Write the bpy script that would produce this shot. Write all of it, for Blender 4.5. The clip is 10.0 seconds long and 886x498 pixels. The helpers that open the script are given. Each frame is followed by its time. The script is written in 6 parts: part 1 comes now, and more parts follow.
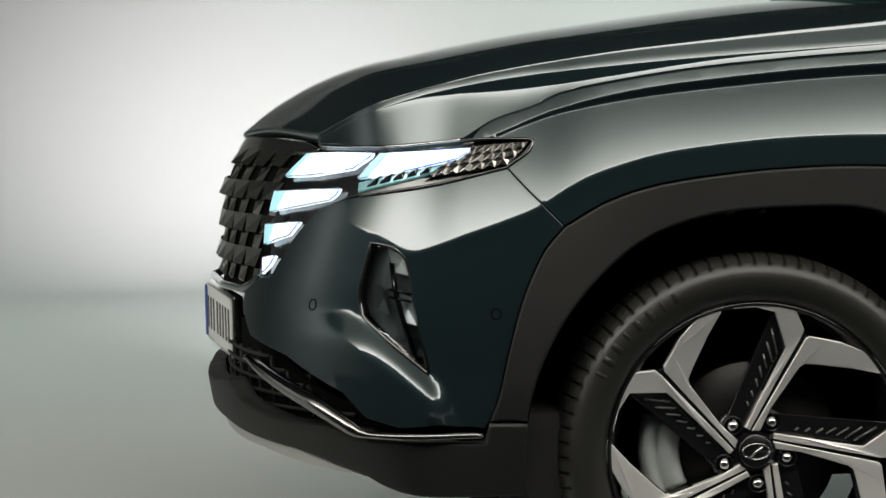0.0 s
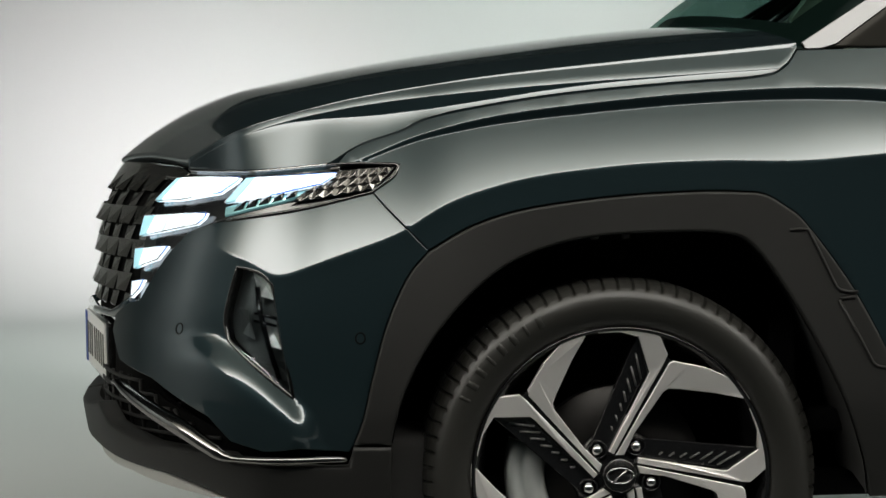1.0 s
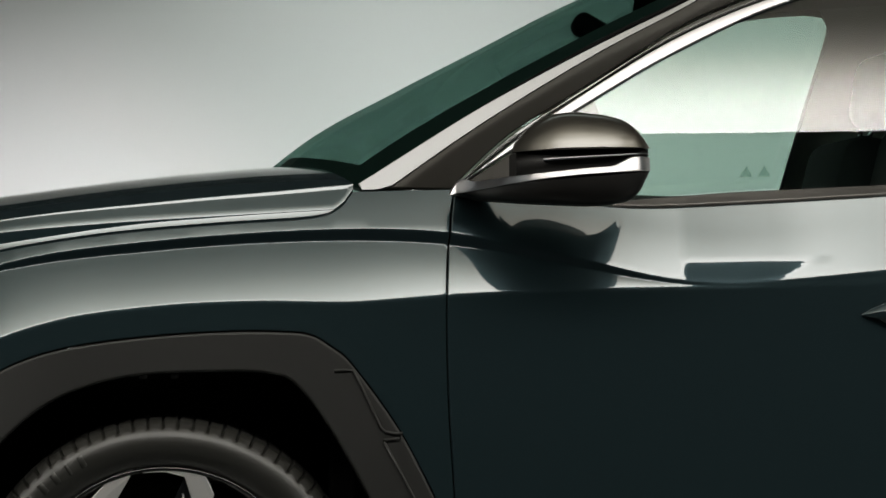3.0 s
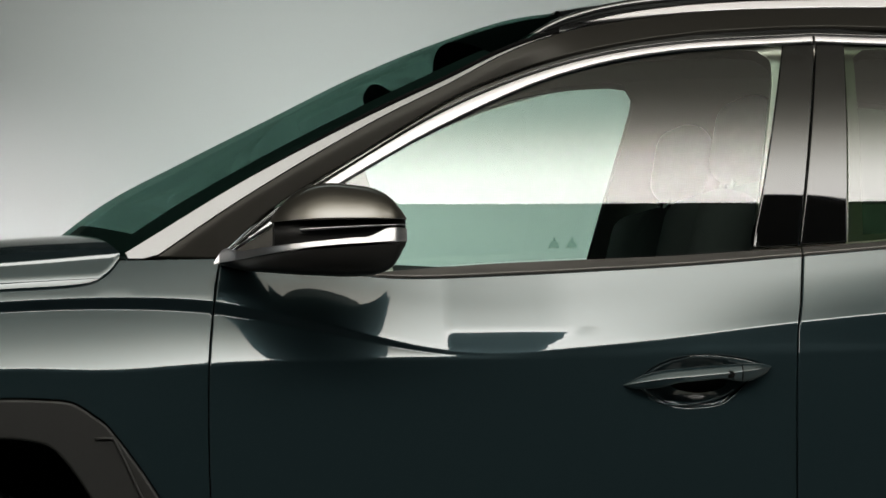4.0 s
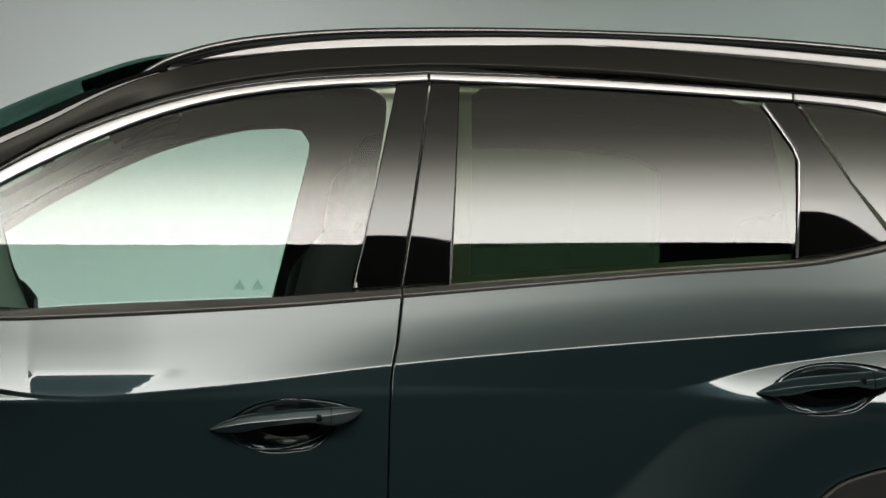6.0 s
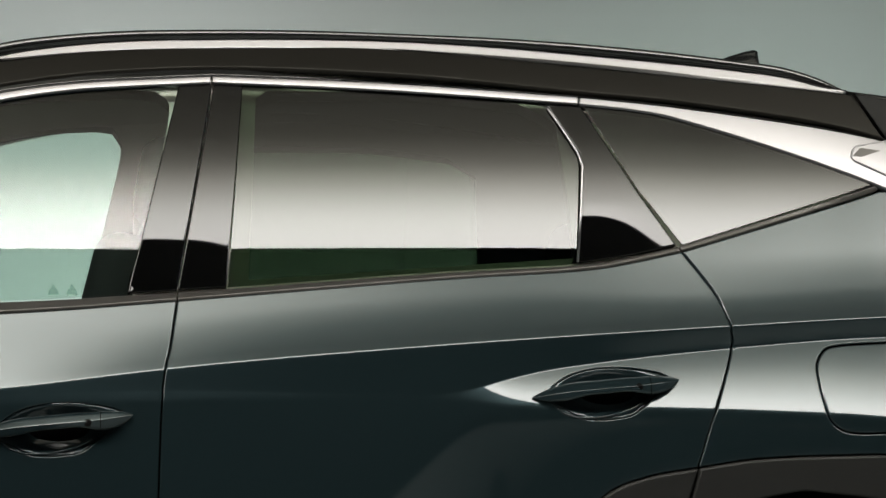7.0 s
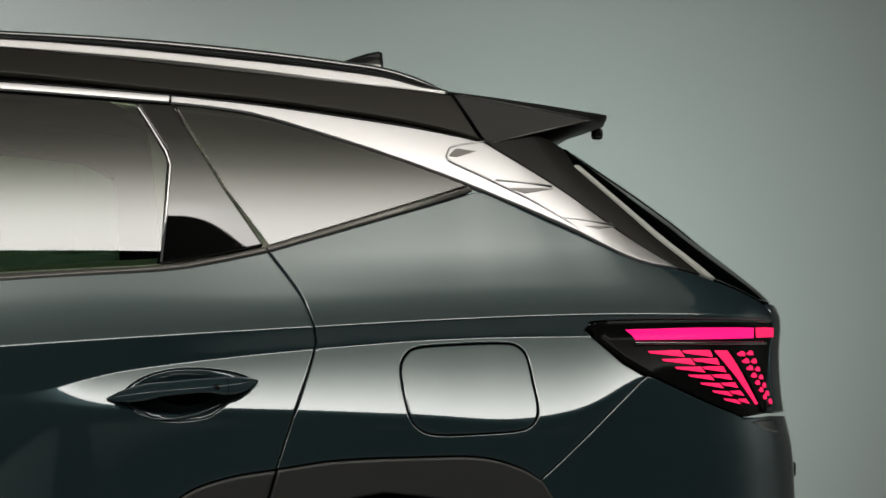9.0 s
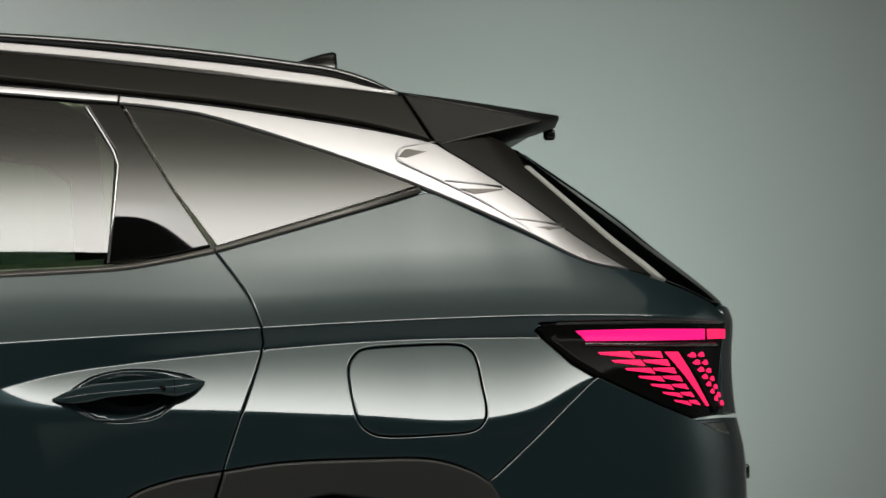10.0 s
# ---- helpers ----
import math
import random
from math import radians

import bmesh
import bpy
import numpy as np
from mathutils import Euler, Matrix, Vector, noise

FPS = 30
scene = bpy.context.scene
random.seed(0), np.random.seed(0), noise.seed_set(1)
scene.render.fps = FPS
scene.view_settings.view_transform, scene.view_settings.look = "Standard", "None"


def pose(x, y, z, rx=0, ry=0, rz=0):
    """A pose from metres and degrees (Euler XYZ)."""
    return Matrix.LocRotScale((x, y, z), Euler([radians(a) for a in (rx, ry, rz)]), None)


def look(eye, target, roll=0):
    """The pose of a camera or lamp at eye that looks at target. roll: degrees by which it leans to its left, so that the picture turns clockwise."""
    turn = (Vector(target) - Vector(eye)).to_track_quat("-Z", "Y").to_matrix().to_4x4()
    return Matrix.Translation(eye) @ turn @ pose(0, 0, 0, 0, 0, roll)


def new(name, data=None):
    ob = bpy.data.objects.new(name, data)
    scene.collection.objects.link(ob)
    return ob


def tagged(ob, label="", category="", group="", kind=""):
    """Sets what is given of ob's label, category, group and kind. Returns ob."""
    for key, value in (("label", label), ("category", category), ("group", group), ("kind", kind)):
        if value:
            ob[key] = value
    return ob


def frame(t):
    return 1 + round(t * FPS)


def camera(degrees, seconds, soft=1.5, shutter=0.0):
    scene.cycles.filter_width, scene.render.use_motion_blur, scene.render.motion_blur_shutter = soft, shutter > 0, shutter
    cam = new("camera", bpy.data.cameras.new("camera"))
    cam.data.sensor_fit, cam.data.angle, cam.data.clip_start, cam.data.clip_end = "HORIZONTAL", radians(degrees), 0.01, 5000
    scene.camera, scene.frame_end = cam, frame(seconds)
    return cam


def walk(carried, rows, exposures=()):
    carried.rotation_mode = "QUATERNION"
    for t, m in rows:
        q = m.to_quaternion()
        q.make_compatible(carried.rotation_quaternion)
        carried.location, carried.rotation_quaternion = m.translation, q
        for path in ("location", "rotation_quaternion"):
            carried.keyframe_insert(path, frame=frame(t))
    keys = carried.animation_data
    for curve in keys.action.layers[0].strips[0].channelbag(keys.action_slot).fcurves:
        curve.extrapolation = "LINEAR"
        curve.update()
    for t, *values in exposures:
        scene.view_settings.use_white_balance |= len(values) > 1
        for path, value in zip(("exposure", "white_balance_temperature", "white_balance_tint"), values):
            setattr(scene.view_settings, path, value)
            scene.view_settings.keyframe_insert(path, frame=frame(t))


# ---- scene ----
cam = camera(18.0, 10.0)
PATH = [
    (0, (0.113, -4.766, 0.976), (0.209, -2.771, 0.868), -1.4),
    (0.5, (0.176, -4.78, 0.97), (0.285, -2.786, 0.869), -1.3),
    (1, (0.26, -4.793, 0.958), (0.392, -2.799, 0.873), -1.2),
    (1.5, (0.407, -4.788, 0.939), (0.545, -2.794, 0.873), -1.2),
    (2, (0.653, -4.802, 0.932), (0.774, -2.806, 0.89), -1.1),
    (2.5, (0.908, -4.767, 0.935), (1.01, -2.77, 0.92), -0.9),
    (3, (1.063, -4.841, 0.935), (1.191, -2.846, 0.954), -0.7),
    (4.5, (1.554, -4.897, 0.93), (1.73, -2.907, 1.012), -0.4),
    (5, (1.736, -4.896, 0.925), (1.915, -2.907, 1.017), -0.4),
    (6.5, (2.233, -4.849, 0.924), (2.426, -2.861, 1.026), -0.3),
    (7, (2.379, -4.86, 0.913), (2.601, -2.875, 1.02), -0.3),
    (7.5, (2.497, -4.847, 0.891), (2.752, -2.867, 1.008), -0.4),
    (8, (2.633, -4.865, 0.884), (2.919, -2.89, 1.002), -0.4),
    (8.5, (2.753, -4.877, 0.886), (3.067, -2.905, 1.003), -0.4),
    (9, (2.862, -4.865, 0.879), (3.19, -2.896, 0.999), -0.3),
    (9.5, (2.91, -4.86, 0.876), (3.246, -2.892, 0.998), -0.4),
    (10, (2.934, -4.857, 0.871), (3.271, -2.889, 0.995), -0.3),
]
walk(cam, [(t, look(eye, target, roll)) for t, eye, target, roll in PATH])

# ---- world and light: a dark studio with one long overhead softbox and a lit sweep ----
world = bpy.data.worlds.new("studio_dark")
scene.world = world
world.use_nodes = True
world.node_tree.nodes["Background"].inputs[0].default_value = (0.55, 0.62, 0.6, 1)
world.node_tree.nodes["Background"].inputs[1].default_value = 0.05


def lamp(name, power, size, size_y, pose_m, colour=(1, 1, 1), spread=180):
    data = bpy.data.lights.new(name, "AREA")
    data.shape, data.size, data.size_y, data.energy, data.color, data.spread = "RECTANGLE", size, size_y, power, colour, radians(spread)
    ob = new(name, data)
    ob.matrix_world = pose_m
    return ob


# all out of view: low lamps hidden behind the car that wash the back wall, one high over the rear floor, two fills
# added to lighten the nose and the rear bumper off the pale end walls
lamp("backdrop_lamp", 54, 1.4, 0.25, look((1.3, 3.3, 0.4), (-0.5, 13.0, 0.3)), (1.0, 0.965, 0.985), 27)
lamp("backdrop_lamp", 50, 1.4, 0.25, look((2.2, 3.3, 0.4), (2.3, 13.0, 1.55)), (0.92, 1.0, 0.965), 36)
lamp("backdrop_lamp", 42, 1.4, 0.25, look((3.4, 3.3, 0.4), (6.5, 13.0, 1.4)), (0.83, 1.0, 0.935), 36)
lamp("overhead_lamp", 190, 12.0, 3.0, look((1.0, 7.5, 8.3), (1.0, 7.5, 0.0)), (0.87, 1.0, 0.94), 96)
lamp("bounce_fill", 360, 3.0, 2.0, look((-9.0, 2.0, 8.0), (-16.0, 2.0, 5.0)), (0.95, 1.0, 0.98), 110)

# fill added to lift the dark rear bumper by way of the right wall
lamp("bounce_fill", 240, 3.0, 2.0, look((13.0, 2.0, 8.0), (20.0, 2.0, 4.0)), (0.9, 1.0, 0.96), 110)

# ---- materials ----
def material(name, base=(0.5, 0.5, 0.5), rough=0.5, metal=0.0, coat=0.0, coat_rough=0.03, spec=0.5, bump=0.0, bump_scale=200.0, vary=0.0, vary_scale=3.0, emit=None, power=0.0):
    m = bpy.data.materials.new(name)
    m.use_nodes = True
    n, l = m.node_tree.nodes, m.node_tree.links
    b = n["Principled BSDF"]
    b.inputs["Base Color"].default_value = (*base, 1)
    b.inputs["Roughness"].default_value, b.inputs["Metallic"].default_value = rough, metal
    b.inputs["Coat Weight"].default_value, b.inputs["Coat Roughness"].default_value = coat, coat_rough
    b.inputs["Specular IOR Level"].default_value = spec
    if emit:
        b.inputs["Emission Color"].default_value, b.inputs["Emission Strength"].default_value = (*emit, 1), power
    where = n.new("ShaderNodeTexCoord")
    if vary:
        t = n.new("ShaderNodeTexNoise")
        t.inputs["Scale"].default_value, t.inputs["Detail"].default_value = vary_scale, 5
        r = n.new("ShaderNodeMapRange")
        r.inputs["To Min"].default_value, r.inputs["To Max"].default_value = max(0.0, rough - vary), min(1.0, rough + vary)
        l.new(where.outputs["Object"], t.inputs["Vector"])
        l.new(t.outputs["Fac"], r.inputs["Value"])
        l.new(r.outputs["Result"], b.inputs["Roughness"])
    if bump:
        t = n.new("ShaderNodeTexNoise")
        t.inputs["Scale"].default_value, t.inputs["Detail"].default_value = bump_scale, 4
        h = n.new("ShaderNodeBump")
        h.inputs["Strength"].default_value, h.inputs["Distance"].default_value = bump, 0.001
        l.new(where.outputs["Object"], t.inputs["Vector"])
        l.new(t.outputs["Fac"], h.inputs["Height"])
        l.new(h.outputs["Normal"], b.inputs["Normal"])
    return m


def glass(name, tint, ior=1.5, rough=0.0, gloss=(1, 1, 1), fixed=None):
    """A thin pane: what it lets through is tinted, and what it mirrors follows Fresnel."""
    m = bpy.data.materials.new(name)
    m.use_nodes = True
    n, l = m.node_tree.nodes, m.node_tree.links
    n.remove(n["Principled BSDF"])
    a, g, f, x = n.new("ShaderNodeBsdfTransparent"), n.new("ShaderNodeBsdfGlossy"), n.new("ShaderNodeFresnel"), n.new("ShaderNodeMixShader")
    a.inputs["Color"].default_value, g.inputs["Roughness"].default_value, f.inputs["IOR"].default_value = (*tint, 1), rough, ior
    g.inputs["Color"].default_value = (*gloss, 1)
    if fixed is not None:
        f = n.new("ShaderNodeValue")
        f.outputs[0].default_value = fixed
    for i, s in enumerate((f.outputs[0], a.outputs[0], g.outputs[0])):
        l.new(s, x.inputs[i])
    l.new(x.outputs[0], n["Material Output"].inputs[0])
    return m


PAINT = material("dark_teal_paint", (0.0165, 0.0295, 0.034), 0.3, 0.55, 1.0, 0.012, spec=0.1, vary=0.05, vary_scale=900)
PAINT.node_tree.nodes["Principled BSDF"].inputs["Coat IOR"].default_value = 1.56
BLACK = material("gloss_black", (0.006, 0.006, 0.006), 0.25, 0, 1.0, 0.02)
CLAD = material("matt_grey_cladding", (0.0066, 0.0066, 0.006), 0.55, 0, spec=0.4, bump=0.25, bump_scale=1500, vary=0.06, vary_scale=4)
SATIN = material("satin_metal_trim", (0.29, 0.285, 0.295), 0.3, 1.0)
# paler than the pillar: its edge reflection is put into this metal's colour
PILLAR_GLEAM = material("pale_pillar_gleam", (0.08, 0.08, 0.081), 0.22, 1.0)
GARNISH = material("satin_pillar_metal", (0.26, 0.255, 0.265), 0.3, 1.0, bump=0.03, bump_scale=1500)
CHROME = material("dark_chrome", (0.5, 0.5, 0.5), 0.12, 1.0)
RUBBER = material("tyre_rubber", (0.014, 0.0138, 0.012), 0.4, 0, spec=0.5, bump=0.2, bump_scale=700, vary=0.1, vary_scale=8)
DARK = material("dark_plastic", (0.008, 0.008, 0.008), 0.7)
GAP = material("black_gap", (0.002, 0.002, 0.002), 0.9, spec=0.1)
ALLOY = material("machined_alloy", (0.86, 0.84, 0.82), 0.52, 1.0, bump=0.05, bump_scale=900)
LINER = material("arch_liner_felt", (0.01, 0.01, 0.0095), 0.95, bump=0.3, bump_scale=400)
TRIM = material("belt_trim_satin", (0.09, 0.085, 0.08), 0.4, 0.6)
GLASS = glass("green_tinted_glass", (0.74, 0.86, 0.81), 1.6)
SCREEN = glass("windscreen_glass", (0.27, 0.39, 0.355), fixed=0.06)
PRIVACY = glass("privacy_glass", (0.16, 0.22, 0.16), 1.6)
MARK = glass("etched_glass_mark", (0.7, 0.82, 0.78), 1.3)
PIANO = material("plain_black_pillar", (0.002, 0.002, 0.002), 0.03, spec=0.5)
PALE_SEAL = material("pale_grey_seal", (0.3, 0.3, 0.28), 0.5, spec=0.3)
LENS = glass("clear_lens", (0.85, 0.92, 0.95), 1.45)
LIT = material("lit_white_lamp", (0.8, 0.85, 0.9), 0.4, emit=(0.82, 0.93, 1.0), power=1.5)
RED = material("lit_red_lamp", (0.25, 0.0, 0.01), 0.4, spec=0.08, emit=(1.0, 0.02, 0.12), power=1.2)
CABIN = material("dark_cabin", (0.015, 0.015, 0.015), 0.7)
HEADLINER = material("light_grey_headliner", (0.82, 0.78, 0.7), 0.9)
SWEEP = material("painted_studio_sweep", (0.52, 0.525, 0.515), 0.85, spec=0.2, vary=0.05, vary_scale=0.6)
# the brown of warm reflections is put into the mirror cap's colour
MIRROR_CAP = material("warm_reflecting_cap_paint", (0.055, 0.05, 0.041), 0.35, 0.7, 1.0, 0.03)
PILLAR = material("satin_black_pillar", (0.006, 0.0058, 0.005), 0.42, spec=0.13)
A_PILLAR = material("dark_bronze_satin", (0.0165, 0.0152, 0.0125), 0.4, 0.4, spec=0.22)
QUARTER = glass("dark_quarter_glass", (0.05, 0.07, 0.055), 1.6)
# black lifted to grey-green: the haze on the glass is put into the colour
BAND_BLACK = material("hazy_screen_band", (0.03, 0.036, 0.035), 0.6)

# ---- the shape of the body side: a sheet over s (along the car, round both ends) and z ----
HALF = 0.9325


def smooth(table):
    """A smooth curve through pairs (x, y)."""
    px, py = np.array(table, float).T
    sl = np.gradient(py, px)

    def f(x):
        x = np.asarray(x, float)
        i = np.clip(np.searchsorted(px, x) - 1, 0, len(px) - 2)
        h = px[i + 1] - px[i]
        u = np.clip((x - px[i]) / h, 0, 1)
        a = (1 + 2 * u) * (1 - u) ** 2 * py[i] + u * (1 - u) ** 2 * h * sl[i]
        return a + u * u * (3 - 2 * u) * py[i + 1] + u * u * (u - 1) * h * sl[i + 1]

    return f


def soft(table, width):
    """The same, with its kinks rounded over a width."""
    f = smooth(table)
    lo, hi = table[0][0], table[-1][0]
    x = np.arange(lo - 4 * width, hi + 4 * width, width / 8)
    k = np.exp(-0.5 * (np.arange(-24, 25) / 8) ** 2)
    y = np.convolve(f(np.clip(x, lo, hi)), k / k.sum(), "same")
    return lambda q: np.interp(q, x[24:-24], y[24:-24])


def bent(points, n=40):
    """A dense smooth polyline through 2D points."""
    p = np.array(points, float)
    k = np.arange(len(p))
    u = np.linspace(0, len(p) - 1, (len(p) - 1) * n + 1)
    return np.stack([smooth(list(zip(k, p[:, c])))(u) for c in range(2)], 1)


def step(u):
    u = np.clip(u, 0, 1)
    return u * u * (3 - 2 * u)


FRONT = bent([(0.9, 0.035), (0.65, 0.04), (0.45, 0.055), (0.3, 0.085), (0.18, 0.135), (0.08, 0.215), (0.0, 0.34), (-0.05, 0.5), (-0.08, 0.7), (-0.09, HALF)])
REAR = bent([(3.9, 0.045), (4.05, 0.07), (4.18, 0.11), (4.28, 0.175), (4.36, 0.28), (4.41, 0.42), (4.44, 0.65), (4.45, HALF)])
MID = smooth([(0.6, 0.041), (0.9, 0.035), (1.4, 0.045), (2.0, 0.055), (2.5, 0.05), (3.2, 0.035), (3.6, 0.033), (3.9, 0.045), (4.2, 0.12)])


def plan_table():
    run = lambda p: np.r_[0, np.cumsum(np.hypot(*np.diff(p, axis=0).T))]
    mid = np.linspace(0.9, 3.9, 301)[1:-1]
    s = np.r_[0.9 - run(FRONT)[::-1], mid, 3.9 + run(REAR)]
    xy = np.concatenate([FRONT[::-1], np.stack([mid, MID(mid)], 1), REAR])
    # the long sides are faired so that reflections run through without breaks
    even = np.arange(s[0], s[-1], 0.004)
    k = np.exp(-0.5 * (np.arange(-90, 91) / 30) ** 2)
    y = np.convolve(np.interp(np.clip(np.arange(s[0] - 0.36, s[-1] + 0.36, 0.004), s[0], s[-1]), s, xy[:, 1]), k / k.sum(), "valid")
    w = step((s - 0.75) / 0.4) * step((4.1 - s) / 0.3)
    xy[:, 1] += w * (np.interp(s, even[: len(y)], y[: len(even)]) - xy[:, 1])
    return s, xy


PLAN_S, PLAN_XY = plan_table()
NOSE, TAIL = PLAN_S[0], PLAN_S[-1]
Z_RIDGE = soft([(-0.170, 0.830), (0.208, 0.867), (0.405, 0.904), (0.524, 0.946), (0.637, 0.972), (0.878, 1.001), (1.071, 1.014), (1.219, 1.018), (1.384, 1.011), (1.560, 0.977), (1.796, 0.920), (1.895, 0.913), (1.995, 0.919), (2.130, 0.931), (2.438, 0.967), (2.921, 1.007), (3.447, 1.040), (3.693, 1.054), (3.950, 1.064), (4.225, 1.066), (5.200, 1.060)], 0.035)
BAND = soft([(-0.2, 0.004), (0.5, 0.006), (0.634, 0.011), (1.07, 0.016), (1.386, 0.019), (1.56, 0.018), (1.75, 0.006), (1.9, 0.002), (2.1, 0.006), (2.45, 0.038), (2.8, 0.075), (2.95, 0.086), (3.02, 0.072), (3.1, 0.058), (3.2, 0.05), (3.46, 0.038), (3.7, 0.034), (3.95, 0.038), (4.3, 0.04), (5.2, 0.04)], 0.03)
UNDER = soft([(-0.2, -0.35), (1.55, -0.35), (1.75, -0.1), (1.9, 0.08), (2.8, 0.08), (3.05, 0.04), (3.3, -0.12), (3.6, -0.18), (5.2, -0.18)], 0.06)
Z_HAUNCH = soft([(-0.3, 0.8), (0.023, 0.778), (0.126, 0.757), (0.209, 0.733), (0.25, 0.71), (0.272, 0.704), (0.3, 0.7135), (0.35, 0.729), (0.4, 0.7445), (0.46, 0.763), (0.518, 0.786), (0.558, 0.813), (0.682, 0.859), (0.857, 0.885), (1.07, 0.893), (1.206, 0.889), (1.382, 0.899), (1.557, 0.905), (1.746, 0.907), (1.9, 0.908), (2.2, 0.91), (2.6, 0.914), (2.9, 0.914), (2.98, 0.908), (3.04, 0.9), (3.192, 0.895), (3.409, 0.889), (3.631, 0.88), (3.835, 0.873), (3.949, 0.896), (4.052, 0.948), (4.274, 0.966), (5.2, 0.96)], 0.02)
HAUNCH_EASY = soft([(-0.4, 0.8), (-0.1, 0.792), (0.023, 0.785), (0.126, 0.777), (0.25, 0.77), (0.4, 0.773), (0.518, 0.787), (0.558, 0.813), (0.7, 0.863), (3.6, 0.881), (3.835, 0.873), (4.05, 0.868), (4.4, 0.864), (5.2, 0.864)], 0.04)
T_RIDGE = soft([(-0.2, 0.5), (0.6, 0.58), (1.2, 0.57), (1.5, 0.53), (1.9, 0.4), (1.95, 0.405), (2.0, 0.425), (2.1, 0.45), (2.2, 0.47), (2.32, 0.54), (2.45, 0.62), (2.7, 0.73), (3.0, 0.78), (3.4, 0.8), (4.0, 0.8), (5.2, 0.75)], 0.1)
T_BELT = soft([(-0.2, 0.7), (1.0, 0.6), (1.4, 0.54), (1.9, 0.415), (2.4, 0.42), (2.8, 0.46), (3.1, 0.485), (3.4, 0.455), (3.65, 0.43), (3.9, 0.425), (4.15, 0.46), (4.4, 0.5), (5.2, 0.55)], 0.1)
FLANK_STEEP = soft([(-0.4, 0.05), (1.2, 0.05), (1.3, 0.05), (1.45, 0.014), (1.55, 0.012), (1.65, 0.01), (1.75, 0.008), (1.85, 0.008), (1.95, 0.012), (2.1, 0.05), (2.2, 0.05), (5.2, 0.05)], 0.03)
FLANK_TOP = soft([(-0.4, 0.3), (-0.1, 0.3), (0.0, 0.22), (0.1, 0.2), (0.2, 0.31), (0.3, 0.4), (0.55, 0.51), (0.65, 0.535), (1.1, 0.545), (1.25, 0.53), (1.4, 0.51), (1.6, 0.51), (5.2, 0.51)], 0.05)
SWELL = soft([(-0.4, 0.5), (2.8, 0.5), (2.9, 0.5), (3.05, 0.66), (3.11, 0.739), (3.19, 0.8045), (3.305, 0.85), (3.417, 0.869), (3.61, 0.871), (3.75, 0.862), (3.857, 0.8437), (3.97, 0.73), (4.1, 0.5), (5.2, 0.5)], 0.02)
LIP = soft([(-0.4, 0.72), (0.45, 0.72), (0.553, 0.762), (0.633, 0.805), (0.731, 0.832), (0.876, 0.849), (1.011, 0.855), (1.1, 0.853), (1.144, 0.847), (1.179, 0.826), (1.215, 0.794), (1.291, 0.686), (1.36, 0.55), (1.45, 0.5), (3.0, 0.5), (3.087, 0.57), (3.145, 0.68), (3.214, 0.758), (3.29, 0.788), (3.379, 0.803), (3.489, 0.818), (3.639, 0.823), (3.742, 0.822), (3.811, 0.804), (3.854, 0.779), (3.93, 0.6), (4.0, 0.5), (5.2, 0.5)], 0.008)
NOTCH_FOOT = smooth([(1.0, 0.9), (1.9, 0.9), (1.94, 0.907), (1.966, 0.919), (1.987, 0.927), (2.023, 0.944), (2.059, 0.958), (2.075, 0.962), (2.1, 0.962), (2.2, 0.962), (5.2, 0.962)])
FLANK_LOW = soft([(-0.4, 0.1), (-0.1, 0.1), (0.0, 0.05), (0.1, 0.04), (0.16, 0.16), (0.2, 0.26), (0.26, 0.33), (0.35, 0.36), (0.45, 0.375), (0.55, 0.385), (0.7, 0.42), (0.9, 0.425), (1.1, 0.405), (1.25, 0.365), (1.7, 0.32), (2.6, 0.31), (5.2, 0.32)], 0.1)
NOSE_IN = smooth([(0.1, 0.17), (0.2, 0.13), (0.32, 0.042), (0.44, 0.01), (0.55, 0.004), (0.7, 0.01), (0.85, 0.032), (0.93, 0.085), (1.2, 0.3)])
CORNER_IN = smooth([(0.1, 0.0), (0.5, 0.0), (0.7, 0.03), (0.85, 0.07), (0.95, 0.09), (1.2, 0.1)])
TAIL_OUT = smooth([(0.1, -0.1), (0.3, -0.02), (0.5, 0.03), (0.72, 0.025), (0.82, 0.02), (0.89, 0.005), (1.05, 0.0), (1.11, 0.005), (1.23, -0.12), (1.41, -0.35), (1.6, -0.62)])
TAIL_EASE = soft([(v, float(step((v - 3.7) / 0.75))) for v in np.linspace(3.4, 4.75, 28)], 0.05)
TAIL_MORE = soft([(0.1, 0.0), (0.9, 0.0), (1.0, 0.0), (1.07, 0.0), (1.13, -0.042), (1.25, -0.055), (1.385, -0.075), (1.6, -0.1)], 0.012)

GLASS_IN = soft([(0.5, 0.1), (1.4, 0.103), (2.0, 0.106), (2.6, 0.11), (3.0, 0.113), (3.2, 0.116), (3.38, 0.122), (3.5, 0.1285), (3.65, 0.1325), (3.8, 0.133), (3.9, 0.1275), (4.0, 0.12), (4.1, 0.111), (4.2, 0.108), (4.3, 0.108), (4.45, 0.122), (5.2, 0.13)], 0.04)
RISE_Z = np.linspace(0.9, 1.9, 8001)
RISE_SLOPE = soft([(0.9, 0.26), (1.08, 0.29), (1.19, 0.33), (1.26, 0.364), (1.38, 0.497), (1.5, 0.64), (1.6, 0.95), (1.9, 2.2)], 0.02)
RISE_Y = np.cumsum(RISE_SLOPE(RISE_Z)) * (RISE_Z[1] - RISE_Z[0])


def GLASS_RISE(z):
    return np.interp(z, RISE_Z, RISE_Y)


SHELF_TILT = soft([(-0.75, 0.3), (0.0, 0.4), (0.1, 0.56), (0.16, 0.84), (0.22, 0.98), (0.28, 1.0), (0.4, 1.0)], 0.03)
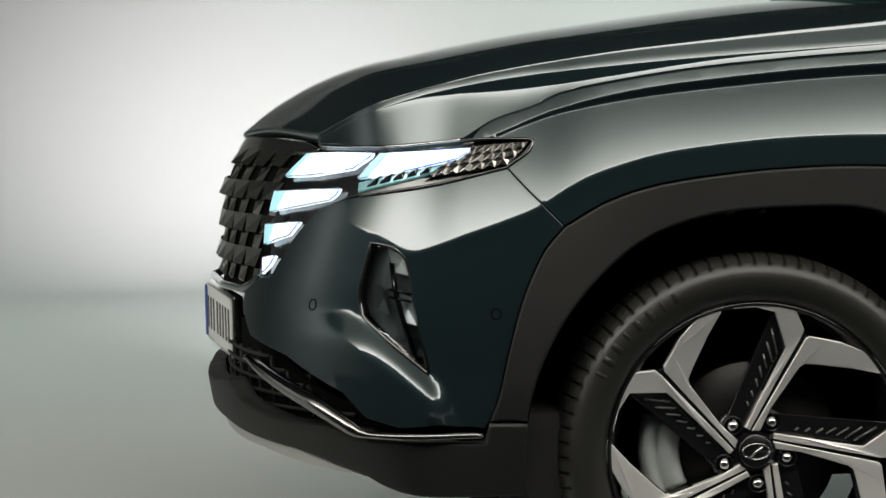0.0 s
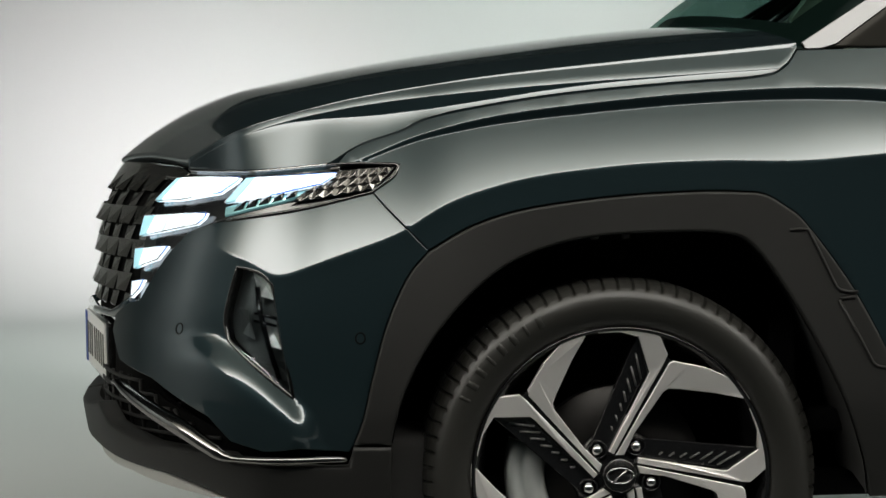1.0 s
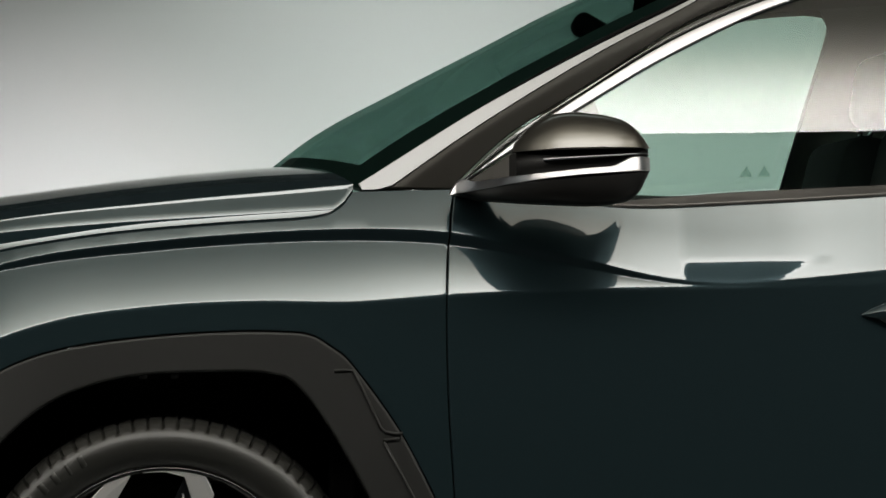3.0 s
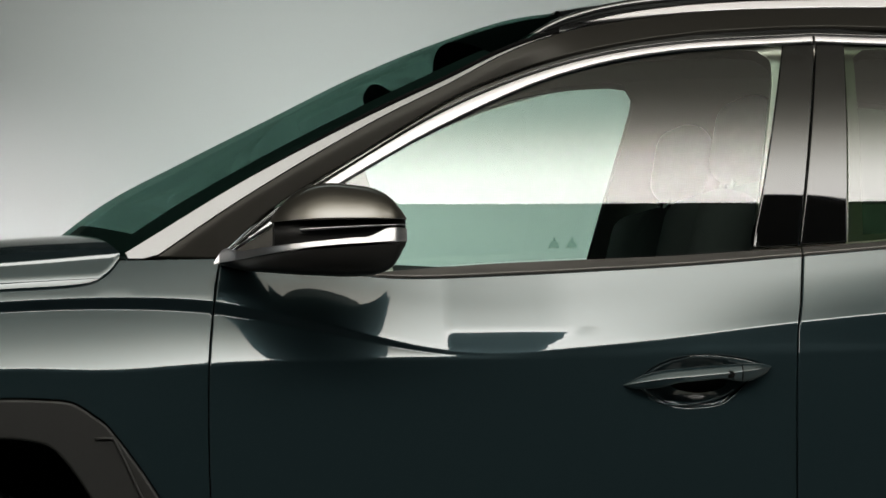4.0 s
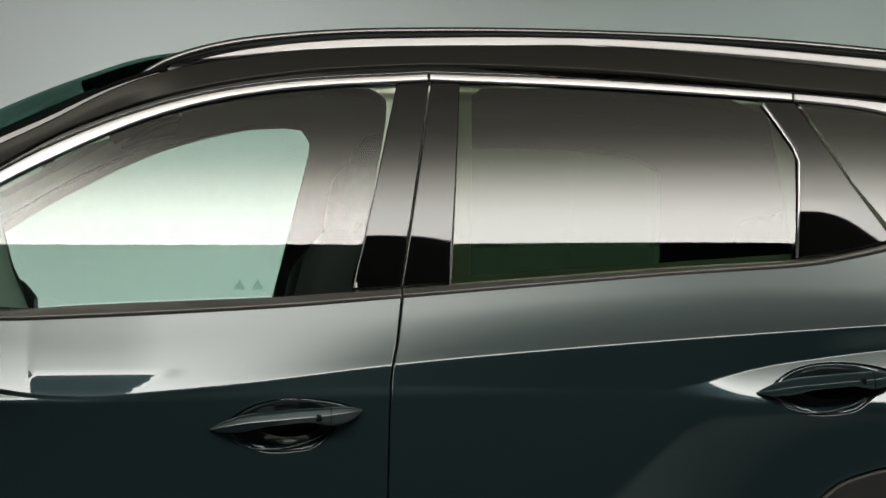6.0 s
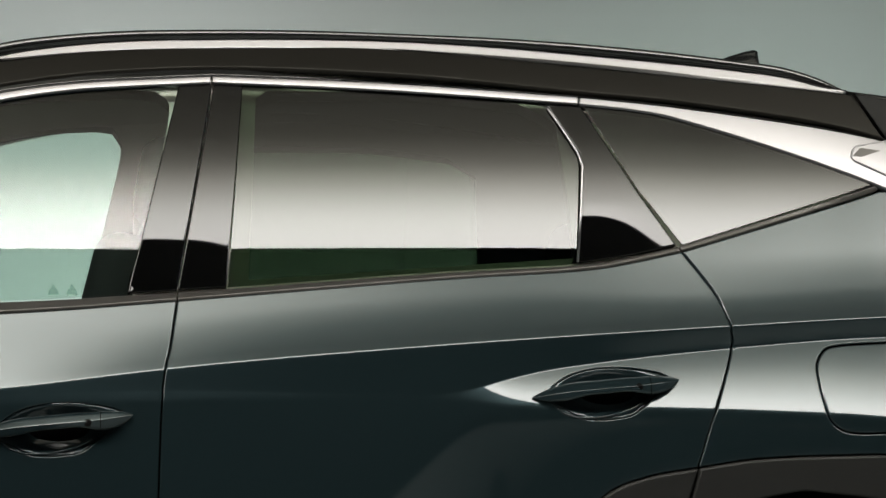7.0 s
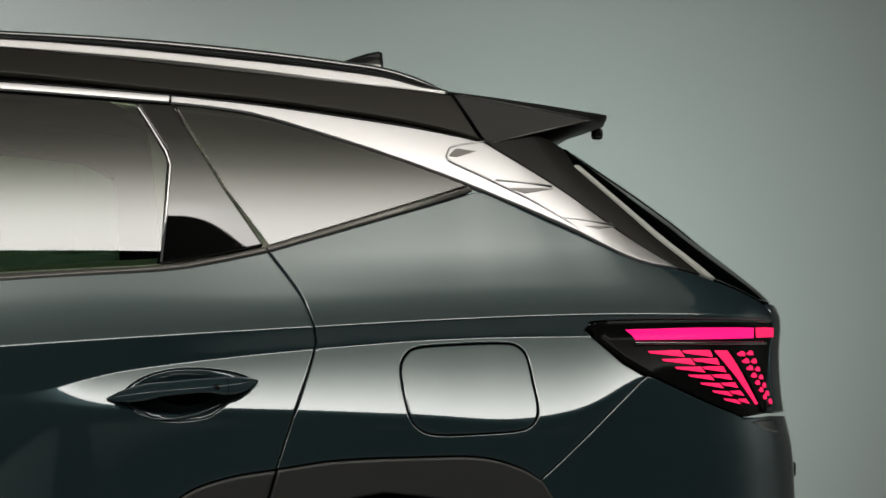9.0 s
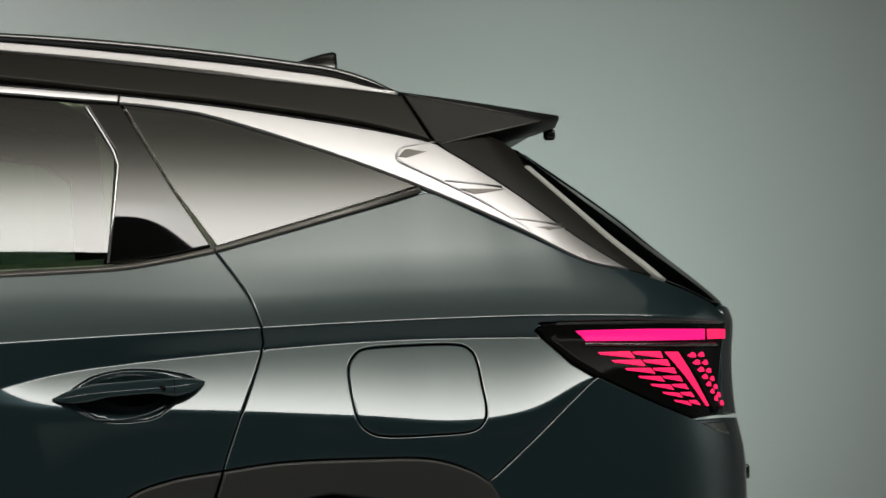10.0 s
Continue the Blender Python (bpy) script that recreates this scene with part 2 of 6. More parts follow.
SHELF = soft([(-0.4, 0.56), (-0.131, 0.56), (-0.03, 0.59), (0.059, 0.608), (0.17, 0.606), (0.309, 0.498), (0.34, 0.46)], 0.05)


def laid(s, z):
    """Depth inside the plan line at each height: slopes laid end to end from the haunch edge."""
    zh, zr, band = Z_HAUNCH(s), Z_RIDGE(s), BAND(s)
    zu, one = zr - band, np.ones_like(s)
    zh = np.minimum(zh, zu - 0.006)
    rise = np.maximum((zu - zh) / FLANK_STEEP(s), 0)
    rise = rise / (1 + rise**4) ** 0.25
    # behind the diagonal fold of the rear door the flank tucks in, down to the swelling over the wheel arch
    tuck = -0.09 * step((s - 2.6) / 0.1) * step((4.15 - s) / 0.2)
    fold = np.maximum(0.52, 0.9147 + 0.856 * (s - 2.9975))
    fold = 0.5 * (zh - 0.004 + fold - np.sqrt((zh - 0.004 - fold) ** 2 + 0.0036))
    blur = np.clip(0.3 * (0.91 - fold), 0.002, 0.05)
    fold = np.minimum(fold, zh - 0.004 - 0.3 * blur)
    lip = np.minimum(LIP(s), zh - 0.03)
    turn = step((s - 0.58) / 0.14) * step((1.42 - s) / 0.12) + step((s - 3.02) / 0.12) * step((4.0 - s) / 0.12)
    swell = np.maximum(lip + 0.012, np.minimum(fold - 0.016 - blur, SWELL(s)))
    under = UNDER(s) * np.clip(band / 0.012, 0, 1)
    nodes = [(0.1 * one, -0.5 * one), (0.3 * one, -0.2 * one), (0.5 * one, -0.04 * one), (lip - 0.003, 0.05 - 0.09 * turn), (lip + 0.003, 0.05 * one), (swell - 0.008, 0.05 * one), (swell, 0.05 + 0.5 * tuck), (fold - 0.004 - blur, 0.05 + 1.4 * tuck), (fold + 0.3 * blur, 0.06 * one), (np.maximum(fold + 0.3 * blur + 0.001, zh - 0.003), 0.1 * one), (zh + 0.003, 0.1 + FLANK_LOW(s) * rise), (zu - 0.001, 0.1 + FLANK_TOP(s) * rise), (zu + 0.001, under), (zr - 0.002, under), (zr + 0.002, T_RIDGE(s)), (zr + 0.09 - 0.03 * step((s - 3.0) / 0.5), T_BELT(s) + 0.05 + 0.05 * step((s - 3.3) / 0.4)), (zr + 0.2 - 0.07 * step((s - 3.0) / 0.5), T_BELT(s)), (zr + 0.5, T_BELT(s))]
    total, base = np.zeros_like(s), np.zeros_like(s)
    for (za, ta), (zc, tc) in zip(nodes, nodes[1:]):
        zc = np.maximum(zc, za + 1e-4)

        def part_area(u):
            d = np.clip(u, za, zc) - za
            return d * ta + 0.5 * d * d * (tc - ta) / (zc - za)

        total, base = total + part_area(z), base + part_area(zh)
    return total - base


def fairing():
    """What the depth at the ridge lacks from a smooth run along the doors; the dark flank below takes it up."""
    s = np.linspace(1.2, 4.0, 701)
    d = laid(s, Z_RIDGE(s) + 0.004)
    k = np.exp(-0.5 * (np.arange(-120, 121) / 40) ** 2)
    even = np.convolve(np.r_[np.full(120, d[0]), d, np.full(120, d[-1])], k / k.sum(), "valid")
    return s, (even - d) * step((s - 2.1) / 0.3) * step((3.75 - s) / 0.3)


FAIR_S, FAIR_D = fairing()


def inset(s, z, upper=0.0):
    """How far the sheet lies inside the plan line at each height."""
    zh, zr = np.minimum(Z_HAUNCH(s), Z_RIDGE(s) - BAND(s) - 0.006), Z_RIDGE(s)
    total = laid(s, z) + np.interp(s, FAIR_S, FAIR_D)
    # a shallow notch over the ridge of the front door, where its two lines run out
    foot, ramp = np.maximum(zr + 0.002, NOTCH_FOOT(s)), 0.016
    deep = 0.1 * step((s - 1.795) / 0.02) * step((2.085 - s) / 0.05)
    span = np.maximum(0.962 - foot, 0.0)
    rise = np.clip(z - foot, 0, span)
    into = np.where(rise < 0.009, rise * rise / 0.018, rise - 0.0045) - 0.5 * np.clip(z - foot - span + ramp, 0, ramp) ** 2 / ramp
    full = np.maximum(span - 0.5 * ramp - 0.0045, 0)
    total = total - deep * (into - full * np.clip((z - 0.958) / 0.13, 0, 1))
    below = SHELF(s) - z
    wide = 0.07 + 0.16 * step((0.43 - z) / 0.07)
    shelf = 0.5 * (below + np.sqrt(below * below + 0.00005))
    shelf = 0.5 * (shelf + 0.043 - np.sqrt((shelf - 0.043) ** 2 + 0.0004)) * step((0.33 + 0.5 * wide - s) / wide) * step((s + 0.75) / 0.9)
    # above the belt the glass keeps one gentle curve of its own
    glass_in = GLASS_IN(s) + GLASS_RISE(z) - GLASS_RISE(1.15)
    k = upper * step((s - 1.0) / 0.25)
    low = total
    # on the bumper corner the plane above the edge runs through smoothly, and the faces below fold
    low = low + 0.33 * (zh - HAUNCH_EASY(s)) * (step((0.62 - s) / 0.12) + step((s - 3.72) / 0.1))
    return low * (1 - k) + glass_in * k - SHELF_TILT(s) * shelf


def skin(s, z, sink=0.0, upper=0.0):
    """Points of the body side, on the side that faces -y. sink: metres towards the inside; upper: 1 on the glass curve above the belt."""
    s, z = np.broadcast_arrays(np.asarray(s, float), np.asarray(z, float))
    x, y = np.interp(s, PLAN_S, PLAN_XY[:, 0]), np.interp(s, PLAN_S, PLAN_XY[:, 1])
    dx, dy = np.interp(s + 0.01, PLAN_S, PLAN_XY[:, 0]) - np.interp(s - 0.01, PLAN_S, PLAN_XY[:, 0]), np.interp(s + 0.01, PLAN_S, PLAN_XY[:, 1]) - np.interp(s - 0.01, PLAN_S, PLAN_XY[:, 1])
    d = np.hypot(dx, dy) + 1e-9
    o = inset(s, z, upper)
    lift = NOSE_IN(z) * step((0.75 - s) / 1.0) + CORNER_IN(z) * step((0.55 - s) / 0.65) * step((s + 0.72) / 0.6) + TAIL_OUT(z) * TAIL_EASE(s) + TAIL_MORE(z) * step((s - 4.15) / 0.35)
    return np.stack([x + lift - sink * dy / d, np.minimum(y + (o + sink) * dx / d, HALF), z + 0 * x], -1)


def skin_normal(s, z):
    e = 0.0025
    a, b = skin(s + e, z) - skin(s - e, z), skin(s, z + e) - skin(s, z - e)
    n = np.cross(a, b)
    return n / (np.linalg.norm(n, axis=-1, keepdims=True) + 1e-12)


def glass_skin(s, z, sink=0.0):
    return skin(s, z, sink, 1.0)

# ---- builders ----
def thing(name, label, category, group="", kind="", at=(0, 0, 0)):
    ob = tagged(new(name), label, category, group, kind)
    ob.location = at
    return ob


def mesh_object(name, verts, faces, mat, parent=None, label="", normals=None, flat=False, kind=""):
    me = bpy.data.meshes.new(name)
    me.from_pydata([tuple(v) for v in verts], [], [tuple(int(i) for i in f) for f in faces])
    me.materials.append(mat)
    me.polygons.foreach_set("use_smooth", [not flat] * len(me.polygons))
    if normals is not None:
        me.normals_split_custom_set_from_vertices([tuple(n) for n in normals])
    me.update()
    ob = new(name, me)
    if parent:
        ob.parent = parent
        ob.matrix_parent_inverse = Matrix.Translation(parent.location).inverted()
    return tagged(ob, label, kind=kind)


def part(name, bm, mat, parent=None, label="", flat=False):
    me = bpy.data.meshes.new(name)
    bm.to_mesh(me)
    bm.free()
    me.materials.append(mat)
    me.polygons.foreach_set("use_smooth", [not flat] * len(me.polygons))
    ob = new(name, me)
    if parent:
        ob.parent = parent
        ob.matrix_parent_inverse = Matrix.Translation(parent.location).inverted()
    return tagged(ob, label)


def arc(*pts):
    """A smooth line through outline points."""
    return [tuple(p) for p in bent(pts, 8)] if len(pts) > 2 else list(pts)


def tidy(points, longest):
    """A closed outline with no doubled points and no edge longer than given."""
    pts = [p for i, p in enumerate(points) if math.dist(p, points[i - 1]) > 1e-4]
    out = []
    for a, b in zip(pts, pts[1:] + pts[:1]):
        n = max(1, math.ceil(math.dist(a, b) / longest))
        out += [(a[0] + (b[0] - a[0]) * k / n, a[1] + (b[1] - a[1]) * k / n) for k in range(n)]
    p = np.array(out)
    area = np.sum(p[:, 0] * np.roll(p[:, 1], -1) - p[:, 1] * np.roll(p[:, 0], -1))
    return p if area > 0 else p[::-1]


def shrunk(p, by):
    """A counter-clockwise outline moved inwards, and each point's way out."""
    a, b = p - np.roll(p, 1, 0), np.roll(p, -1, 0) - p
    na, nb = (np.stack([v[:, 1], -v[:, 0]], 1) / (np.linalg.norm(v, axis=1, keepdims=True) + 1e-12) for v in (a, b))
    m = na + nb
    m /= np.linalg.norm(m, axis=1, keepdims=True) + 1e-9
    k = 1 / np.clip((m * na).sum(1), 0.5, 1)
    return p - m * (by * k)[:, None], m


def within(p, q):
    """Which points q lie inside the outline p."""
    x, y = q[:, :1], q[:, 1:]
    x0, y0, x1, y1 = p[:, 0], p[:, 1], np.roll(p[:, 0], -1), np.roll(p[:, 1], -1)
    cut = ((y0 > y) != (y1 > y)) & (x < (x1 - x0) * (y - y0) / np.where(y1 == y0, 1e-12, y1 - y0) + x0)
    return cut.sum(1) % 2 == 1


def gap_to(p, q):
    d = np.full(len(q), 9.0)
    for a, b in zip(p, np.roll(p, -1, 0)):
        u = np.clip(((q - a) @ (b - a)) / ((b - a) @ (b - a) + 1e-12), 0, 1)
        d = np.minimum(d, np.linalg.norm(q - a - u[:, None] * (b - a), axis=1))
    return d


from mathutils.geometry import delaunay_2d_cdt

CREASES = [(Z_HAUNCH, -0.005), (Z_HAUNCH, 0.005), (Z_RIDGE, -0.003), (Z_RIDGE, 0.003)]


def sheet(outline, holes=(), grid=0.02, gap=0.0017, roll=0.0025, creases=True):
    """A triangulated outline in s and z: points, faces, and rings (first index, length, ways out) of its rims."""
    loops = [shrunk(tidy(o, grid), gap if i == 0 else -gap) for i, o in enumerate((outline, *holes))]
    ways = [w if i == 0 else -w for i, (_, w) in enumerate(loops)]
    rims = [p for p, _ in loops]
    inner = [shrunk(p, roll if i == 0 else -roll)[0] for i, p in enumerate(rims)]
    lo, hi = rims[0].min(0), rims[0].max(0)
    gs, gz = np.meshgrid(np.arange(lo[0], hi[0], grid), np.arange(lo[1], hi[1], grid))
    cloud = [np.stack([gs.ravel(), gz.ravel()], 1)]
    if creases:
        a, b = cloud[0].T
        lines = (Z_HAUNCH(a), Z_RIDGE(a), Z_RIDGE(a) - BAND(a))
        cloud = [cloud[0][np.min([np.abs(b - z) for z in lines], axis=0) > 0.0085]]
        cs = np.arange(lo[0], hi[0], grid * 0.7)
        cloud += [np.stack([cs, line(cs) + off], 1) for line, off in CREASES]
        cloud += [np.stack([cs, Z_RIDGE(cs) - BAND(cs) + off], 1) for off in (-0.003, 0.002)]
    cloud = np.concatenate(cloud)
    keep = within(inner[0], cloud) & (gap_to(inner[0], cloud) > grid * 0.3)
    for h in inner[1:]:
        keep &= ~within(h, cloud) & (gap_to(h, cloud) > grid * 0.3)
    chains = rims + inner
    pts, edges, at = [], [], 0
    for c in chains:
        edges += [(at + i, at + (i + 1) % len(c)) for i in range(len(c))]
        pts += list(c)
        at += len(c)
    pts += list(cloud[keep])
    v, _, f, origin, _, _ = delaunay_2d_cdt([Vector((float(a), float(b))) for a, b in pts], edges, [], 0, 1e-6)
    q = np.array([tuple(a) for a in v])
    tri = np.array([tuple(t) for t in f])
    mid = q[tri].mean(1)
    good = within(rims[0], mid)
    for h in rims[1:]:
        good &= ~within(h, mid)
    new_at = {o: i for i, os in enumerate(origin) for o in os}
    rings, at = [], 0
    for c, w in zip(rims, ways):
        rings.append(([new_at[at + i] for i in range(len(c))], w))
        at += len(c)
    return q, tri[good], rings


def panel(name, outline, mat, parent=None, label="", sink=0.0, holes=(), grid=0.02, gap=0.0017, roll=0.0025, depth=0.014, lower=0.0012, creases=True, far=False, surface=None, own=False):
    """A plate on the body side with rolled rims that turn inwards. far: on the other side of the car."""
    q, tri, rings = sheet(outline, holes, grid, gap, roll, creases)
    give = surface or skin
    p = give(q[:, 0], q[:, 1], sink)
    n = skin_normal(q[:, 0], q[:, 1])
    if surface:
        e = 0.0025
        n = np.cross(give(q[:, 0] + e, q[:, 1]) - give(q[:, 0] - e, q[:, 1]), give(q[:, 0], q[:, 1] + e) - give(q[:, 0], q[:, 1] - e))
        n /= np.linalg.norm(n, axis=1, keepdims=True) + 1e-12
    faces = [tuple(t) for t in tri]
    normals = n.copy()
    extra_p, extra_n = [], []
    for ids, w in rings:
        # the way out of the outline, in space
        e = 0.002
        out3 = give(q[ids, 0] + e * w[:, 0], q[ids, 1] + e * w[:, 1], sink) - p[ids]
        out3 /= np.linalg.norm(out3, axis=1, keepdims=True) + 1e-12
        flat_n = n[ids]
        p[ids] = p[ids] - lower * flat_n
        normals[ids] = (flat_n + 1.1 * out3) / np.linalg.norm(flat_n + 1.1 * out3, axis=1, keepdims=True)
        start = len(p) + len(extra_p)
        extra_p += list(p[ids] - depth * flat_n)
        extra_n += list(out3)
        k = len(ids)
        faces += [(ids[i], start + i, start + (i + 1) % k, ids[(i + 1) % k]) for i in range(k)]
    if extra_p:
        p, normals = np.concatenate([p, extra_p]), np.concatenate([normals, extra_n])
    if far:
        p, normals = p * (1, -1, 1) + (0, 2 * HALF, 0), normals * (1, -1, 1)
        faces = [f[::-1] for f in faces]
    return mesh_object(name, p, faces, mat, parent, label, None if own else normals)


def grid_faces(rows, cols, wrap=False):
    w = cols if wrap else cols - 1
    return [(r * cols + c, r * cols + (c + 1) % cols, (r + 1) * cols + (c + 1) % cols, (r + 1) * cols + c) for r in range(rows - 1) for c in range(w)]


def loft(name, rows, mat, parent=None, label="", wrap=False, caps=False, flip=False):
    """A skin over rows of points of equal length."""
    rows = np.array(rows, float)
    r, c, _ = rows.shape
    faces = grid_faces(r, c, wrap)
    if caps:
        faces += [tuple(range(c))[::-1], tuple((r - 1) * c + i for i in range(c))]
    if flip:
        faces = [f[::-1] for f in faces]
    ob = mesh_object(name, rows.reshape(-1, 3), faces, mat, parent, label)
    if caps:
        for p in list(ob.data.polygons)[-2:]:
            p.use_smooth = False
    return ob


def tube(name, path, size, mat, parent=None, label="", n=12, flat=1.0, up=(0, 0, 1)):
    """A rod along a path; size: its radius, one or one a point; flat: height over width."""
    path = np.array(path, float)
    size = np.broadcast_to(size, len(path))
    along = np.gradient(path, axis=0)
    along /= np.linalg.norm(along, axis=1, keepdims=True)
    side = np.cross(along, up)
    side /= np.linalg.norm(side, axis=1, keepdims=True)
    top = np.cross(side, along)
    ring = np.linspace(0, 2 * np.pi, n, endpoint=False)
    rows = [[p + r * (np.cos(a) * s + flat * np.sin(a) * t) for a in ring] for p, r, s, t in zip(path, size, side, top)]
    return loft(name, rows, mat, parent, label, True, True)


def turned(name, profile, mat, parent, label="", n=64, centre=(0, 0, 0), seam=False):
    """A body of revolution about the y axis: profile of (radius, y)."""
    a = np.linspace(0, 2 * np.pi, n, endpoint=False)
    rows = [[(centre[0] + r * np.cos(t), centre[1] + y, centre[2] + r * np.sin(t)) for t in a] for r, y in profile]
    return loft(name, rows, mat, parent, label, True)


def box_bm(size, at=(0, 0, 0), bevel=0.01, segments=3, bm=None):
    made = bmesh.new()
    bmesh.ops.create_cube(made, size=1)
    bmesh.ops.scale(made, vec=size, verts=made.verts)
    if bevel:
        bmesh.ops.bevel(made, geom=list(made.edges), offset=bevel, segments=segments, profile=0.5, affect="EDGES")
    bmesh.ops.translate(made, vec=at, verts=made.verts)
    return made

# ---- studio: floor that sweeps up into the back wall, dark walls round it, the softbox above ----
def studio():
    profile = [(-9.0, 0.0), (3.0, 0.0), (9.8, 0.0)] + [(9.8 + 4.2 * math.sin(a), 4.2 - 4.2 * math.cos(a)) for a in np.linspace(0.03, math.pi / 2, 40)] + [(14.0, 4.7)]
    rows = [[(x, y, z) for x in np.linspace(-16, 20, 37)] for y, z in profile]
    ob = loft("studio_sweep", rows, SWEEP)
    tagged(ob, "pale grey-green painted studio floor curving into back wall", "studio backdrop", kind="structure")
    wall = material("black_studio_wall", (0.010, 0.017, 0.020), 0.9, vary=0.05)
    # unseen enclosure: black faces darken the reflections, pale ends bounce the fill light
    for name, size, at in (("wall_back", (36.4, 0.2, 9.2), (2, 14.3, 4.6)), ("wall_front", (36.4, 0.2, 9.2), (2, -9.1, 4.6)), ("wall_left", (0.2, 23.2, 9.2), (-16.1, 2.5, 4.6)), ("wall_right", (0.2, 23.2, 9.2), (20.1, 2.5, 4.6)), ("ceiling", (36.4, 23.4, 0.2), (2, 2.5, 9.2))):
        pale = name in ("wall_left", "wall_right")
        o = part(name, box_bm(size, at, 0.01, 1), SWEEP if pale else wall)
        tagged(o, ("pale grey painted studio " if pale else "matt black studio ") + name.split("_")[0] + " out of view behind the lights", name.split("_")[0], kind="structure")


def added_floor_cloth():
    # never in view: added so the lower body mirrors dark floor, greyer towards the rear
    grey = material("dark_grey_cloth", (0.21, 0.23, 0.23), 0.95, spec=0.1, bump=0.3, bump_scale=300)
    cloth = material("black_added_cloth", (0.016, 0.021, 0.023), 0.95, spec=0.1, bump=0.3, bump_scale=300)
    for x0, x1, mat, tone in ((-15, 2.2, cloth, "black"), (2.21, 12, grey, "dark grey")):
        rows = [[(x, y, 0.004 + 0.0015 * math.sin(3.1 * x) * math.sin(2.3 * y)) for x in np.linspace(x0, x1, 40)] for y in np.linspace(-8.8, -0.1, 26)]
        tagged(loft("added_floor_cloth", rows, mat), tone + " cloth added out of view beside the car to darken its reflections", "floor cloth", kind="structure")


def softbox():
    ob = thing("softbox", "long white overhead studio softbox with black frame", "studio light")
    m = bpy.data.materials.new("softbox_cloth")
    m.use_nodes = True
    n, l = m.node_tree.nodes, m.node_tree.links
    b = n["Principled BSDF"]
    b.inputs["Base Color"].default_value, b.inputs["Roughness"].default_value = (0.8, 0.8, 0.8, 1), 0.9
    b.inputs["Emission Strength"].default_value = BOX_POWER
    uv, sep, ramp = n.new("ShaderNodeTexCoord"), n.new("ShaderNodeSeparateXYZ"), n.new("ShaderNodeValToRGB")
    ramp.color_ramp.interpolation = "B_SPLINE"
    e = ramp.color_ramp.elements
    e[0].position, e[0].color, e[1].position, e[1].color = 0.0, (1, 0.955, 0.91, 1), 1.0, (0.01, 0.009, 0.007, 1)
    # it fades and warms from its front edge to its back edge
    for pos, val, warm in ((0.1, 1.0, 0.91), (0.22, 0.66, 0.88), (0.35, 0.35, 0.83), (0.47, 0.14, 0.8), (0.64, 0.035, 0.72)):
        k = e.new(pos)
        k.color = (val, val * (0.5 + 0.5 * warm) ** 0.5, val * warm, 1)
    l.new(uv.outputs["Generated"], sep.inputs[0])
    l.new(sep.outputs["Y"], ramp.inputs[0])
    l.new(ramp.outputs[0], b.inputs["Emission Color"])
    (ya, za), (yb, zb) = BOX_LOW, BOX_HIGH
    rows = [[(x, ya + (yb - ya) * u, za + (zb - za) * u) for x in (BOX_X[0], BOX_X[1])] for u in np.linspace(0, 1, 9)]
    loft("diffuser", rows, m, ob)
    frame_mat = material("softbox_frame", (0.02, 0.02, 0.02), 0.6)
    cx, w = sum(BOX_X) / 2, BOX_X[1] - BOX_X[0]
    for y, z in (BOX_LOW, BOX_HIGH):
        part("frame_bar", box_bm((w, 0.06, 0.12), (cx, y + (0.04 if y == yb else -0.04), z + 0.06), 0.01), frame_mat, ob)


BOX_POWER, BOX_X, BOX_LOW, BOX_HIGH = 13.5, (-9.0, 9.5), (-3.3, 4.04), (-0.6, 4.9)
studio()
added_floor_cloth()
softbox()

# ---- the car: outlines of its plates on the body side, as (s, z) ----
car = thing("car", "dark teal metallic SUV with matt grey cladding on studio floor", "car")
HOOD_SHUT = arc((1.223, 1.088), (1.196, 1.057), (1.146, 1.040), (0.977, 1.030), (0.779, 1.014), (0.574, 0.984), (0.494, 0.957), (0.406, 0.934), (0.338, 0.900))
SEAM_A = arc((1.403, 1.090), (1.394, 1.034), (1.382, 0.896), (1.382, 0.701), (1.395, 0.449))
SEAM_B = arc((2.461, 1.091), (2.449, 1.012), (2.435, 0.931), (2.426, 0.700), (2.423, 0.447))
SEAM_C = arc((3.379, 1.180), (3.431, 1.104), (3.450, 1.055), (3.454, 1.031), (3.453, 0.997), (3.410, 0.881), (3.379, 0.788))
ARCH_F = arc((0.553, 0.750), (0.633, 0.793), (0.731, 0.820), (0.876, 0.837), (1.011, 0.843), (1.100, 0.841), (1.144, 0.835), (1.179, 0.814), (1.215, 0.782), (1.291, 0.674), (1.353, 0.554), (1.362, 0.516), (1.360, 0.449))
ARCH_F_BUMPER = arc((0.553, 0.750), (0.514, 0.704), (0.478, 0.626), (0.452, 0.538), (0.432, 0.459), (0.413, 0.414))
ARCH_IN = arc((0.461, 0.303), (0.492, 0.459), (0.533, 0.557), (0.593, 0.640), (0.673, 0.711), (0.752, 0.748), (0.851, 0.768), (0.989, 0.772), (1.070, 0.767), (1.119, 0.745), (1.186, 0.650), (1.264, 0.498), (1.305, 0.377), (1.317, 0.298))
ARCH_R_DOOR = arc((3.379, 0.788), (3.290, 0.773), (3.214, 0.742), (3.145, 0.663), (3.087, 0.553), (3.058, 0.452))
ARCH_R = arc((3.379, 0.788), (3.489, 0.803), (3.639, 0.808), (3.742, 0.807), (3.811, 0.789), (3.854, 0.764))
BELT_A = arc((1.403, 1.090), (1.560, 1.072), (1.720, 1.054), (1.913, 1.058), (2.222, 1.073), (2.461, 1.091))
BELT_B = arc((2.461, 1.091), (2.931, 1.129), (3.182, 1.145), (3.279, 1.159), (3.379, 1.180))
